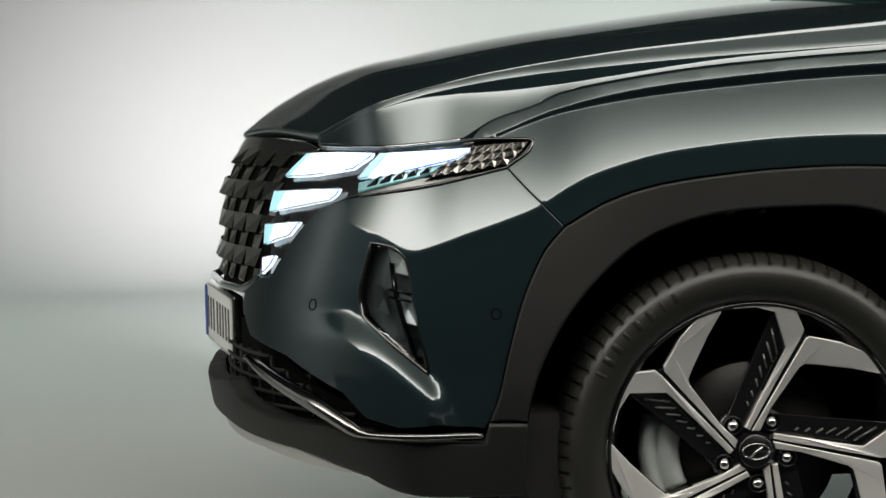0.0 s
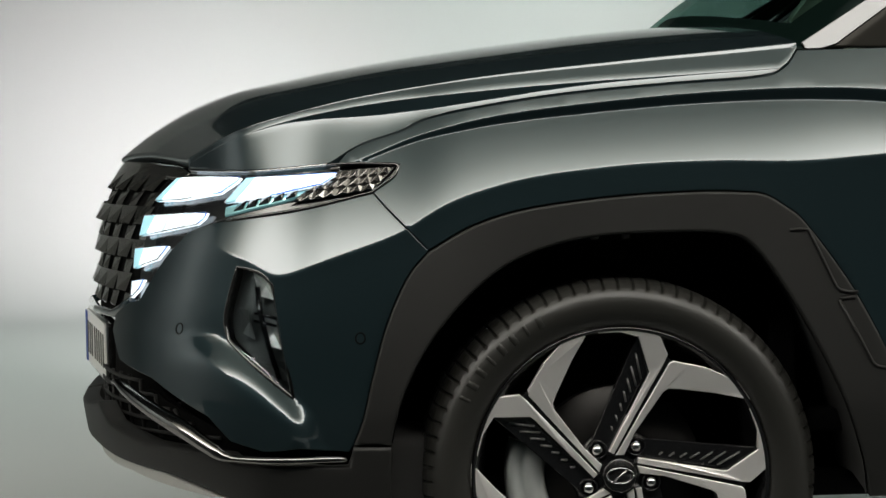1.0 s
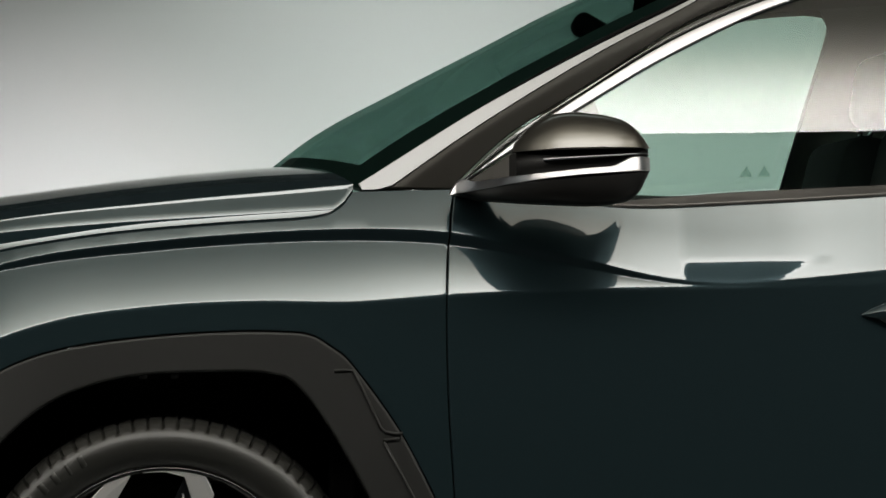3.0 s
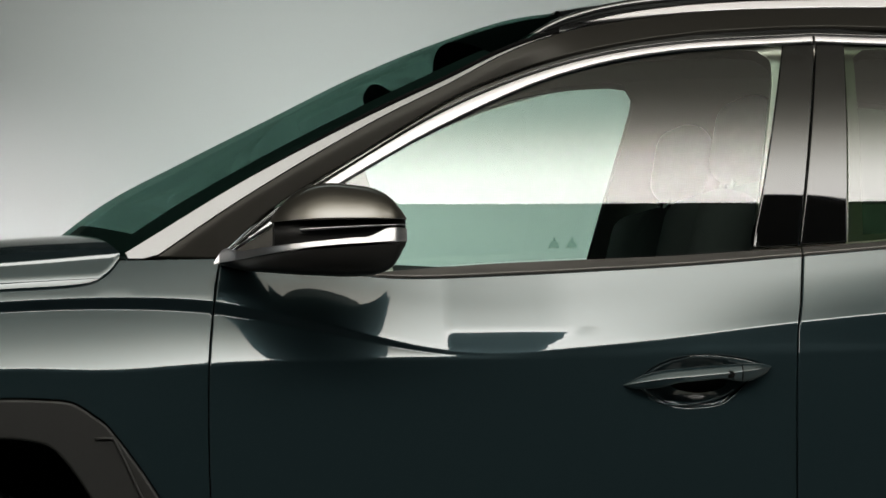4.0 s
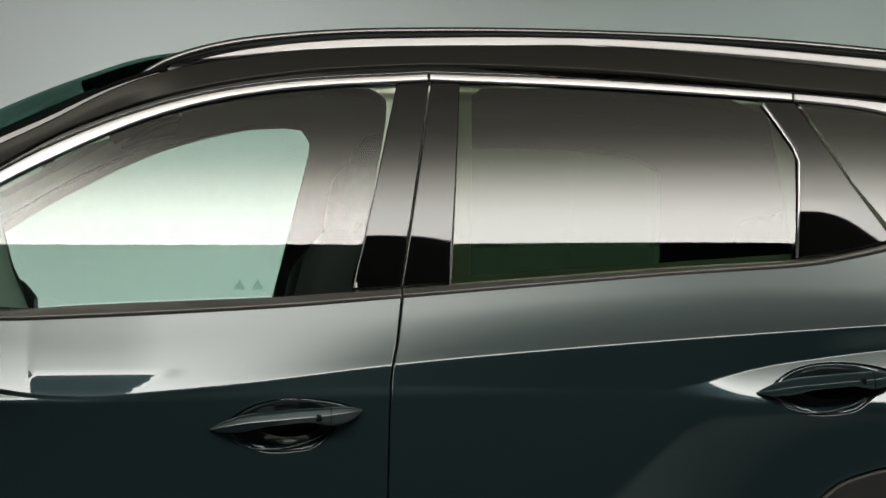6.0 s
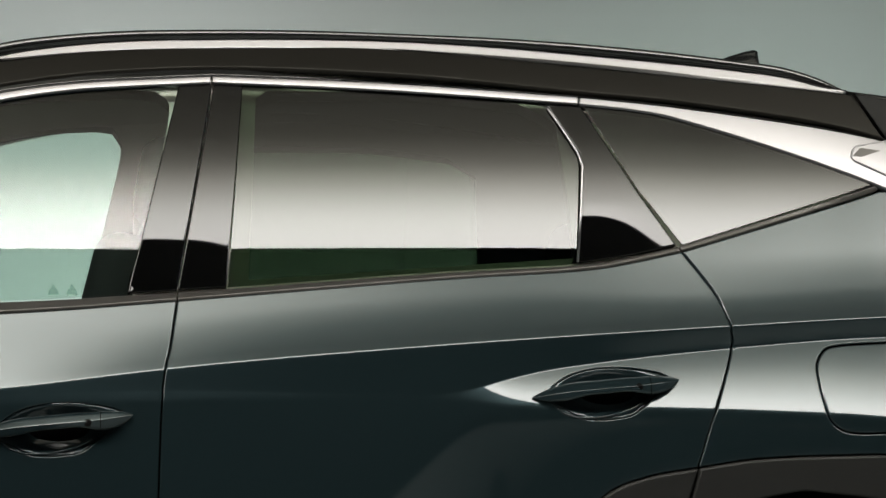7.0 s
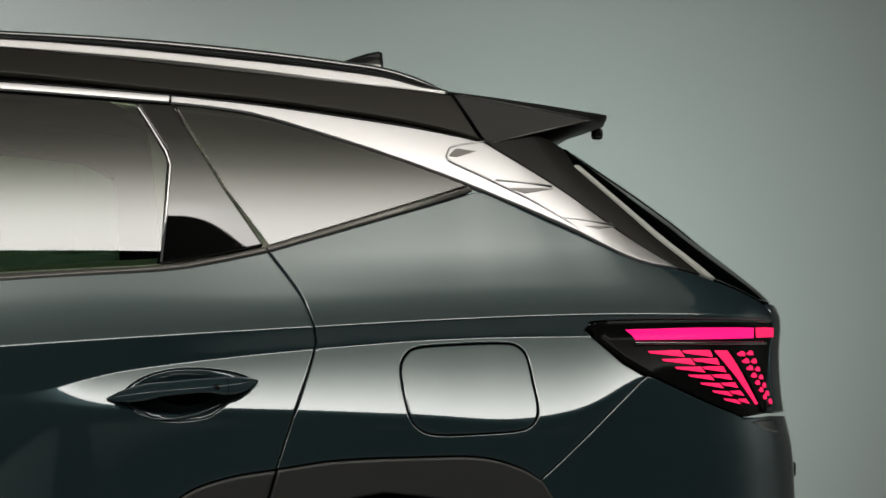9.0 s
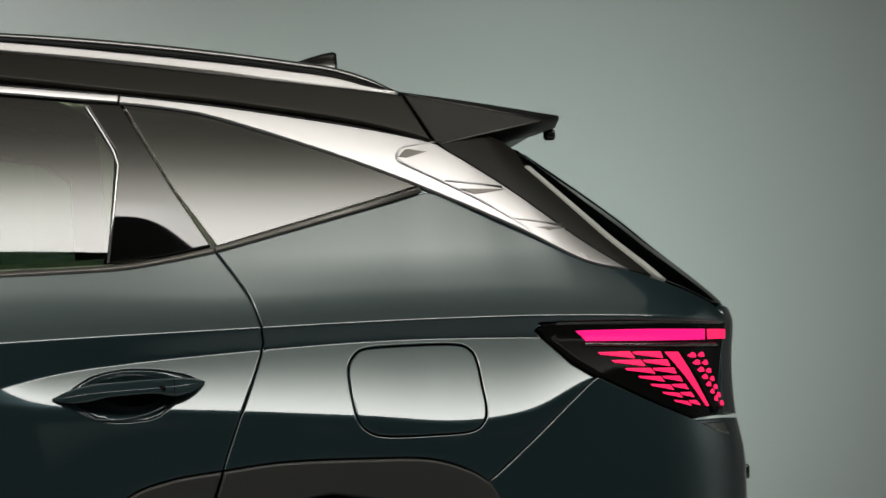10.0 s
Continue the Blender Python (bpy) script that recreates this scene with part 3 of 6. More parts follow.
BELT_C = [(3.379, 1.180), (3.776, 1.297)]
UP_A = arc((1.656, 1.064), (1.731, 1.069), (1.914, 1.081), (2.222, 1.093), (2.372, 1.102), (2.462, 1.107))
UP_B = arc((2.462, 1.108), (2.551, 1.114), (2.932, 1.142), (3.185, 1.156), (3.280, 1.170), (3.374, 1.191))
UP_C = [(3.374, 1.191), (3.766, 1.308)]
CHROME_OUT_A = arc((1.408, 1.093), (1.510, 1.173), (1.612, 1.243), (1.821, 1.367), (2.032, 1.452), (2.248, 1.496), (2.528, 1.515))
CHROME_OUT_B = arc((2.528, 1.515), (2.849, 1.503), (3.212, 1.477))
CHROME_IN_A = arc((1.433, 1.110), (1.633, 1.232), (1.820, 1.338), (2.031, 1.431), (2.246, 1.479), (2.528, 1.499))
CHROME_IN_B = arc((2.528, 1.499), (2.848, 1.485), (3.210, 1.460))
GARN_TOP = arc((3.212, 1.477), (3.397, 1.458), (3.633, 1.425), (3.824, 1.392)) + arc((3.824, 1.392), (4.027, 1.296), (4.180, 1.153))
GARN_LOW = arc((3.210, 1.460), (3.313, 1.449), (3.397, 1.432), (3.576, 1.376), (3.771, 1.306), (3.978, 1.230), (4.092, 1.170), (4.180, 1.153))
CANT = arc((1.238, 1.092), (1.460, 1.232), (1.673, 1.351), (1.823, 1.424), (1.935, 1.480), (2.041, 1.518), (2.143, 1.542), (2.365, 1.569), (2.634, 1.577), (2.882, 1.572), (3.312, 1.530), (3.572, 1.505), (3.757, 1.487))
TAIL_LAMP = [(3.958, 1.037)] + arc((3.968, 1.046), (3.984, 1.051), (4.177, 1.056), (4.450, 1.057)) + [(4.370, 0.882)] + arc((4.285, 0.875), (4.183, 0.908), (4.070, 0.954)) + arc((4.025, 0.982), (3.985, 1.016), (3.958, 1.037))
FOG = arc((0.309, 0.498), (0.244, 0.548), (0.181, 0.598)) + arc((0.170, 0.627), (0.170, 0.657), (0.180, 0.726)) + arc((0.205, 0.723), (0.235, 0.715), (0.262, 0.694))

FUEL = [tuple(p) for p in bent([(3.608, 0.93), (3.607, 0.968), (3.618, 0.99), (3.642, 1.004), (3.72, 1.01), (3.8, 1.012), (3.828, 1.005), (3.842, 0.985), (3.848, 0.94), (3.852, 0.9), (3.845, 0.872), (3.82, 0.855), (3.75, 0.849), (3.675, 0.847), (3.64, 0.854), (3.619, 0.875), (3.612, 0.905), (3.608, 0.93)], 5)][:-1]
FRAME_LINE = arc((1.397, 1.088), (1.507, 1.186), (1.64, 1.268), (1.819, 1.379), (1.925, 1.428), (2.033, 1.466), (2.142, 1.493), (2.251, 1.511), (2.362, 1.523), (2.581, 1.531), (2.9, 1.517), (3.211, 1.486), (3.398, 1.469), (3.634, 1.436), (3.807, 1.4))
HOLLOW = [tuple(p) for p in bent([(2.142, 0.859), (2.158, 0.877), (2.19, 0.896), (2.237, 0.907), (2.29, 0.908), (2.34, 0.901), (2.366, 0.891), (2.362, 0.88), (2.338, 0.86), (2.314, 0.839), (2.29, 0.824), (2.245, 0.818), (2.205, 0.821), (2.18, 0.834), (2.155, 0.847), (2.142, 0.859)], 5)][:-1]
HANDLE_STEP = (0.967, 0.057)
HOLLOW_REAR = [(a + HANDLE_STEP[0], b + HANDLE_STEP[1]) for a, b in HOLLOW]
LINING_F = arc((1.655, 1.33), (1.88, 1.45), (2.09, 1.51), (2.2, 1.528), (2.3, 1.534)) + arc((2.337, 1.529), (2.357, 1.49), (2.345, 1.42)) + [(2.27, 1.12), (1.8, 1.1), (1.72, 1.12), (1.68, 1.22)]
LINING_NEAR = arc((1.66, 1.29), (1.885, 1.405), (2.095, 1.467), (2.2, 1.485), (2.37, 1.493)) + arc((2.425, 1.487), (2.448, 1.465), (2.446, 1.42)) + [(2.375, 1.07), (1.8, 1.045), (1.72, 1.055), (1.68, 1.22)]
LINING_R = [(2.59, 1.13), (2.61, 1.475)] + arc((2.63, 1.49), (2.9, 1.489), (3.1, 1.468)) + [(3.17, 1.43), (3.19, 1.17)]


def moved(points, by):
    return [(a + by[0], b + by[1]) for a, b in points]


# ---- the car: plates, glass and trim of both sides ----
def hollow_skin(outline, depth):
    """The body side, dished inside an outline."""
    c = np.mean(outline, axis=0)
    r = np.abs(np.array(outline) - c).max(0)

    def give(s, z, sink=0.0):
        q = np.clip(1 - ((s - c[0]) / r[0]) ** 2 - ((z - c[1]) / r[1]) ** 2, 0, 1)
        return skin(s, z, sink + 1.3 * depth * q ** 1.4)

    return give


def handle(door, by, far):
    """A door handle: a grip with a lit upper facet and a dark lower one over a hollow."""
    k = np.linspace(0, 1, 49)
    s = 2.117 + 0.266 * k
    mid = smooth([(0, 0.857), (0.2, 0.8655), (0.5, 0.873), (0.8, 0.88), (1, 0.888)])(k)
    up = smooth([(0, 0.0012), (0.06, 0.007), (0.2, 0.0145), (0.45, 0.0165), (0.7, 0.016), (0.85, 0.013), (0.94, 0.008), (1, 0.0012)])(k)
    down = smooth([(0, 0.0012), (0.05, 0.007), (0.15, 0.0135), (0.25, 0.0145), (0.33, 0.0105), (0.5, 0.009), (0.68, 0.0105), (0.78, 0.018), (0.9, 0.0165), (0.97, 0.009), (1, 0.0012)])(k)
    out = smooth([(0, 0.004), (0.12, 0.02), (0.35, 0.034), (0.7, 0.034), (0.9, 0.022), (1, 0.006)])(k)
    cols = [(mid - down + 0.003, 0 * k), (mid - down, 0.45 * out), (mid - 0.93 * down, out - 0.42 * down)]
    cols += [(mid - f * down, out - 0.3 * f * down) for f in (0.8, 0.5, 0.2, 0.05, 0.015)]
    cols += [(mid + f * up, out - (0.41 * min(f, 0.08) + 0.56 * max(f - 0.08, 0)) * up) for f in (0.02, 0.08, 0.3, 0.6, 0.85)]
    cols += [(mid + 0.95 * up, out - 0.68 * up), (mid + up, 0.55 * out), (mid + up - 0.002, 0 * k)]
    rows = [skin(s + by[0], z + by[1], 0.0) - np.stack([0 * k, np.maximum(d, 0.0), 0 * k], 1) for z, d in cols]
    rows = np.array(rows).transpose(1, 0, 2)
    if far:
        rows = rows * (1, -1, 1) + (0, 2 * HALF, 0)
    grip = loft("handle", rows, PAINT, door, "dark teal pull handle", flip=far)
    # the key cap's parting line, the touch mark, the rolled lower lip of the hollow
    seam = rows[38][1:14] + (0, 0.0010 if far else -0.0010, 0)
    tube("handle_seam", seam, 0.0008, GAP, grip, n=6, up=(1, 0, 0))
    mark = rows[34][5] + (0, 0.0005 if far else -0.0005, 0)
    turned("touch_mark", [(0.0001, 0.0), (0.006, 0.0), (0.0068, 0.0008)], GAP, grip, "", 20, mark)
    c = (2.252 + by[0], 0.868 + by[1])
    lip = [(c[0] + 0.094 * math.cos(a) + 0.012 * math.sin(a), c[1] + 0.0455 * math.sin(a) + 0.012 * math.cos(a)) for a in np.radians(np.linspace(205, 318, 30))]
    rib("hollow_lip", lip, 0.0016, PAINT, door, far, 0.0002)


def raised(name, outline, mat, parent, far, out=0.002, label="", grid=0.012, depth=0.004, roll=0.001, gap=0.0, surface=None):
    return panel(name, outline, mat, parent, label, sink=-out, grid=grid, gap=gap, roll=roll, depth=depth, lower=0.0006, creases=False, far=far, surface=surface)


def rib(name, line, size, mat, parent, far, out=0.0, n=8, surface=skin):
    p = np.array(line)
    q = surface(p[:, 0], p[:, 1], -out)
    if far:
        q = q * (1, -1, 1) + (0, 2 * HALF, 0)
    return tube(name, q, size, mat, parent, n=n, up=(0, 1, 0))


def upright(line_a, line_b, slope, bow=0.0):
    """The body side turned between two lines, like a moulding with a face of its own slope."""
    a, b = (np.array(sorted(l)) for l in (line_a, line_b))

    def give(s, z, sink=0.0):
        za, zb = np.interp(s, a[:, 0], a[:, 1]), np.interp(s, b[:, 0], b[:, 1])
        mid, half = (za + zb) / 2, np.abs(za - zb) / 2 + 0.002
        d = np.clip(z - mid, -1.3 * half, 1.3 * half)
        return glass_skin(s, z, sink - (RISE_SLOPE(mid) - np.interp(s, *slope)) * d + bow * (d / half) ** 2)

    return give


def line_of(*lines):
    p = np.array(sorted(sum(lines, [])))
    return lambda s: np.interp(s, p[:, 0], p[:, 1])


BELT_LOW, BELT_UP = line_of(BELT_A, BELT_B, BELT_C), line_of(UP_A, UP_B, UP_C)
FRAME_Z, CANT_Z = line_of(FRAME_LINE), line_of(CANT)


def belt_skin(s, z, sink=0.0):
    """From the body plate over to the glass."""
    return skin(s, z, sink, step((z - BELT_LOW(s)) / (BELT_UP(s) - BELT_LOW(s) + 1e-4)))


def pillar_skin(top, start, end):
    """The glass curve with a foot that turns upright below a height, between two stations."""
    def give(s, z, sink=0.0):
        d = np.maximum(top - z, 0.0) * step((s - start) / 0.02) * step((end - s) / 0.17)
        return glass_skin(s, z, sink + 0.75 * np.minimum(d, 0.14) ** 2)

    return give


def roof_skin(s, z, sink=0.0):
    """The screen pillar: a steep face that rolls over at its upper edge; behind it the plain curve."""
    s, z = np.asarray(s, float), np.asarray(z, float)
    zf, zc = FRAME_Z(s), CANT_Z(s)
    foot = skin(s, zf, sink, 1.0)
    h, band = z - zf, np.interp(s, [1.3, 1.45, 1.9, 2.1], [0.045, 0.034, 0.026, 0.02])
    over = h - (zc - zf - band)
    lean = 0.14 * h + 0.25 * 0.5 * (over + np.sqrt(over * over + 0.00001))
    pillar = np.stack([foot[..., 0], foot[..., 1] + lean, z + 0 * foot[..., 0]], -1)
    k = step((s - 1.95) / 0.15)[..., None]
    return pillar * (1 - k) + skin(s, z, sink, 1.0) * k


def side(far):
    flat = dict(far=far, creases=False)
    # dark inner shell behind the gaps
    panel("inner_shell", ARCH_F + ARCH_R_DOOR[::-1] + ARCH_R[1:] + [(3.88, 0.775), (4.04, 0.9), (4.28, 0.87), (4.42, 0.9), (4.42, 1.085), (4.18, 1.14), (3.77, 1.285)] + [(a, b - 0.006) for a, b in BELT_B[::-1] + BELT_A[::-1]] + [(1.2, 1.07)] + [(a, b - 0.012) for a, b in HOOD_SHUT[8:]] + [(0.32, 0.84), (0.43, 0.72), (0.5, 0.7)], GAP, car, sink=0.02, gap=0, depth=0.001, grid=0.04, **flat)
    panel("front_fender", [(0.362, 0.9025)] + [p for p in HOOD_SHUT if p[0] > 0.372][::-1] + SEAM_A + ARCH_F[::-1] + [(0.518, 0.786), (0.45, 0.852), (0.49, 0.879), (0.499, 0.9)], PAINT, car, far=far, gap=0.0011, roll=0.0015, grid=0.012)
    door = panel("front_door", BELT_A + SEAM_B + SEAM_A[::-1], PAINT, car, holes=[HOLLOW], far=far, grid=0.0075)
    panel("handle_hollow", HOLLOW, PAINT, door, surface=hollow_skin(HOLLOW, 0.022), gap=0, depth=0.001, far=far, creases=False, grid=0.006, own=True)
    handle(door, (0, 0), far)
    door = panel("rear_door", BELT_B + SEAM_C + ARCH_R_DOOR + SEAM_B[::-1], PAINT, car, holes=[HOLLOW_REAR], far=far, grid=0.0075)
    panel("handle_hollow", HOLLOW_REAR, PAINT, door, surface=hollow_skin(HOLLOW_REAR, 0.022), gap=0, depth=0.001, far=far, creases=False, grid=0.006, own=True)
    handle(door, HANDLE_STEP, far)
    tail_edge = TAIL_LAMP[1:26]
    panel("quarter_panel", BELT_C + [p for p in GARN_LOW if p[0] > 3.79] + [(4.25, 1.135), (4.4, 1.095), (4.44, 1.075)] + tail_edge[::-1] + [TAIL_LAMP[0], (4.022, 0.977), (4.066, 0.951), (4.058, 0.946), (3.952, 0.854), (3.848, 0.764)] + ARCH_R[::-1] + SEAM_C[::-1], PAINT, car, holes=[FUEL], far=far, grid=0.009)
    panel("fuel_flap", FUEL, PAINT, car, far=far)
    panel("rear_bumper", [(3.848, 0.764), (3.952, 0.854), (4.058, 0.946), (4.066, 0.951)] + [p for p in TAIL_LAMP[27:] if p[0] > 4.06][::-1] + [(4.39, 0.88), (5.08, 0.88), (5.08, 0.3), (3.95, 0.3), (3.93, 0.55), (3.875, 0.73)], PAINT, car, far=far)
    panel("tailgate_skin", [(4.44, 1.06), (4.44, 1.095), (5.08, 1.1), (5.08, 0.884), (4.4, 0.884)], PAINT, car, far=far)
    panel("bumper_step", [(4.3, 0.868), (4.335, 0.872), (4.39, 0.872), (4.405, 0.845), (4.35, 0.852)], BLACK, car, sink=-0.003, **flat)
    # matt cladding
    trim = panel("wheel_arch_trim", ARCH_F[:-1] + [(1.362, 0.45), (1.36, 0.3)] + ARCH_IN[::-1] + [(0.48, 0.414), (0.413, 0.415)] + ARCH_F_BUMPER[::-1][1:-1], CLAD, car, sink=-0.012, depth=0.03, lower=0.003, roll=0.005, **flat)
    rib("trim_rib", [(1.183, 0.772), (1.2, 0.773), (1.215, 0.772), (1.23, 0.742), (1.262, 0.672), (1.27, 0.665), (1.285, 0.662), (1.3, 0.662)], 0.0028, CLAD, trim, far, 0.013)
    rib("trim_rib", [(1.267, 0.65), (1.28, 0.652), (1.295, 0.653)], 0.0028, CLAD, trim, far, 0.013)
    rib("trim_rib", [(1.267, 0.648), (1.3, 0.585), (1.324, 0.537), (1.333, 0.531), (1.36, 0.528)], 0.0028, CLAD, trim, far, 0.013)
    panel("wheel_arch_trim", [(3.381, 0.788)] + ARCH_R[1:] + [(3.875, 0.73), (3.93, 0.55), (3.95, 0.4), (3.9, 0.4), (3.87, 0.55), (3.8, 0.67), (3.7, 0.73), (3.57, 0.745), (3.42, 0.72), (3.352, 0.69)], CLAD, car, sink=-0.012, depth=0.03, lower=0.003, roll=0.005, **flat)
    panel("wheel_arch_trim", ARCH_R_DOOR + [(3.1, 0.45), (3.2, 0.6), (3.35, 0.69)], CLAD, car, sink=-0.012, depth=0.03, lower=0.003, roll=0.005, **flat)
    panel("sill", [(1.366, 0.448), (3.058, 0.448), (3.07, 0.24), (1.366, 0.24)], CLAD, car, sink=-0.004, far=far)
    # pillars, roof side, bright strips; on the other side they sit higher, clear of the lining
    lift = (0, 0.045 if far else 0)
    STRIP_OUT_A, STRIP_OUT_B, STRIP_IN_A, STRIP_IN_B = (moved(line, lift) for line in (CHROME_OUT_A, CHROME_OUT_B, CHROME_IN_A, CHROME_IN_B))
    FRAME_SIDE = moved(FRAME_LINE, lift)
    front, back = [p for p in CANT if p[0] < 2.03], [p for p in CANT if p[0] > 2.03]
    panel("roof_side", front + back + [(3.757, 1.487), (3.79, 1.434), (3.81, 1.404), (3.824, 1.393)] + FRAME_SIDE[::-1], A_PILLAR, car, "dark bronze satin pillar and roof side", grid=0.006, gap=0.0012, lower=0.0015, roll=0.003, surface=roof_skin, **flat)
    # strip laid on the bronze pillar edge to carry its bright reflection
    rim = [p for p in CANT if p[0] < 2.03]
    panel("pillar_gleam", [(a - 0.6 * k, b + k) for (a, b), k in zip(rim, np.interp([a for a, b in rim], [1.24, 1.45, 1.7], [0.009, 0.006, 0.0]))] + [(a, max(1.0885, b - np.interp(a, [1.24, 1.4, 1.6, 1.85, 2.03], [0.034, 0.026, 0.018, 0.01, 0.002]))) for a, b in rim[::-1]], PILLAR_GLEAM, car, "paler metal strip beside the windscreen for the gleam on the bronze pillar edge", sink=-0.003, gap=0.0, depth=0.006, grid=0.006, roll=0.0015, surface=roof_skin, **flat)
    panel("door_frame", FRAME_SIDE[:73] + GARN_TOP[:24][::-1] + STRIP_OUT_B[::-1] + STRIP_OUT_A[::-1], BLACK, car, sink=0.004, surface=glass_skin, **flat)
    for out_line, in_line in ((STRIP_OUT_A, STRIP_IN_A), (STRIP_OUT_B, STRIP_IN_B)):
        panel("window_strip", out_line + in_line[::-1], SATIN, car, sink=-0.004, grid=0.006, roll=0.002, lower=0.001, surface=upright(out_line, in_line, ((1.4, 1.6, 2.2), (0.4, 0.4, 0.43)), 0.0008), **flat)
    pillar = panel("rear_pillar_trim", GARN_TOP + GARN_LOW[::-1], GARNISH, car, "satin silver pillar trim with pressed triangles", sink=-0.004, grid=0.012, lower=0.002, surface=upright(GARN_TOP, GARN_LOW, ((3.2, 3.8, 4.2), (0.44, 0.42, 0.4))), **flat)
    raised("trim_slot", [(3.728, 1.364), (3.744, 1.379), (3.825, 1.39), (3.811, 1.377), (3.745, 1.362)], TRIM, pillar, far, 0.005, surface=glass_skin)
    raised("trim_triangle", [(3.857, 1.304), (3.994, 1.304), (3.898, 1.293)], TRIM, pillar, far, 0.005, surface=glass_skin)
    raised("trim_triangle", [(4.009, 1.233), (4.105, 1.233), (4.054, 1.2265)], TRIM, pillar, far, 0.005, surface=glass_skin)
    rib("trim_edge", arc((3.724, 1.36), (3.728, 1.372), (3.745, 1.383), (3.825, 1.394)), 0.0022, SATIN, pillar, far, 0.004, surface=glass_skin)
    rib("trim_edge", arc((3.724, 1.36), (3.74, 1.349), (3.837, 1.31), (3.914, 1.278), (3.981, 1.242), (4.027, 1.212), (4.106, 1.175)), 0.0026, SATIN, pillar, far, 0.003, surface=glass_skin)
    rib("trim_edge", [(3.83, 1.318), (3.9, 1.314), (3.99, 1.308)], 0.002, SATIN, pillar, far, 0.0035, surface=glass_skin)
    rib("trim_edge", [(3.975, 1.247), (4.03, 1.243), (4.1, 1.236)], 0.002, SATIN, pillar, far, 0.0035, surface=glass_skin)
    for low, up in ((BELT_A[8:], UP_A), (BELT_B, UP_B), (BELT_C, UP_C)):
        panel("belt_strip", low + up[::-1], TRIM, car, sink=-0.003, grid=0.012, roll=0.003, lower=0.002, surface=belt_skin, **flat)
    glass_kw = dict(sink=0.006, gap=0.0, roll=0.001, depth=0.0001, lower=0.0, surface=glass_skin, **flat)
    panel("front_side_glass", UP_A[:-8] + [(2.475, 1.498 + lift[1])] + [p for p in STRIP_IN_A if p[0] < 2.46][::-1] + [(1.632, 1.232)], GLASS, car, "green tinted door glass", **glass_kw)
    panel("rear_side_glass", [p for p in UP_B if 2.55 < p[0] < 3.185] + [(3.185, 1.157), (3.203, 1.365), (3.148, 1.462)] + [p for p in STRIP_IN_B if 2.59 < p[0] < 3.14][::-1] + [(2.585, 1.498 + lift[1])], PRIVACY, car, "dark privacy door glass", **glass_kw)
    panel("quarter_glass", [(3.382, 1.19), (3.305, 1.297), (3.219, 1.456)] + [p for p in GARN_LOW if 3.22 < p[0] < 3.77] + [(3.766, 1.309)], QUARTER, car, "dark privacy quarter glass", sink=0.004, gap=0.0012, roll=0.001, depth=0.0001, lower=0.0, surface=glass_skin, **flat)
    panel("b_pillar_trim", [(2.372, 1.103), (2.466, 1.496), (2.53, 1.498), (2.461, 1.108)], PIANO, car, sink=0.003, grid=0.008, surface=pillar_skin(1.21, 2.37, 2.6), **flat)
    panel("b_pillar_trim", [(2.461, 1.109), (2.53, 1.498), (2.587, 1.497), (2.55, 1.114)], PIANO, car, sink=0.003, grid=0.008, surface=pillar_skin(1.21, 2.43, 2.62), **flat)
    panel("c_pillar_trim", [(3.185, 1.157), (3.203, 1.365), (3.148, 1.462), (3.215, 1.459), (3.305, 1.297), (3.373, 1.191), (3.28, 1.171)], PIANO, car, sink=0.003, grid=0.008, surface=pillar_skin(1.275, 3.17, 3.39), **flat)
    rib("glass_seal", arc((3.15, 1.455), (3.175, 1.412), (3.2, 1.366)) + [(3.207, 1.34), (3.197, 1.25), (3.186, 1.16)], 0.0025, SATIN, car, far, 0.0, surface=glass_skin)
    panel("mirror_sail", [(1.43, 1.107), (1.418, 1.09), (1.56, 1.074), (1.652, 1.066), (1.632, 1.232)], A_PILLAR, car, sink=0.003, surface=glass_skin, **flat)
    if far:
        for s0 in (2.2, 2.243):
            raised("window_mark", [(s0 - 0.013, 1.16), (s0 - 0.009, 1.171), (s0 - 0.003, 1.176), (s0 - 0.002, 1.183), (s0 + 0.003, 1.183), (s0 + 0.005, 1.175), (s0 + 0.012, 1.168), (s0 + 0.013, 1.16)], MARK, car, far, -0.004, surface=glass_skin)
    # cabin lining round the windows
    panel("pillar_lining", ([(1.5, 1.2), (1.63, 1.375), (1.84, 1.49), (2.05, 1.56), (2.3, 1.585), (2.9, 1.575)] if far else [(1.55, 1.2), (1.66, 1.345), (1.87, 1.455), (2.08, 1.53), (2.3, 1.56), (2.9, 1.555)]) + [(3.3, 1.515), (3.72, 1.42), (3.78, 1.3), (3.4, 1.17), (3.2, 1.1), (2.46, 1.04), (1.75, 1.01), (1.6, 1.03)], HEADLINER, car, "light grey cabin lining", sink=0.05, holes=[LINING_F if far else LINING_NEAR, LINING_R], gap=0.0, depth=0.03, surface=glass_skin, **flat)
    panel("door_card", [(1.45, 1.09), (1.62, 1.085), (1.8, 1.075), (2.5, 1.095), (3.35, 1.155), (3.4, 0.8), (3.1, 0.5), (1.45, 0.5)], CABIN, car, sink=0.09, gap=0.0, depth=0.02, **flat)
    # black rear pillar, tailgate glass, light sealing strip
    panel("rear_pillar_cover", [(3.828, 1.396), (3.9, 1.403), (4.0, 1.412), (4.1, 1.414), (4.16, 1.402), (4.2, 1.385), (4.15, 1.35), (4.238, 1.143), (4.18, 1.152)] + [p for p in GARN_TOP if p[0] > 3.84][::-1], PILLAR, car, sink=0.002, surface=glass_skin, **flat)
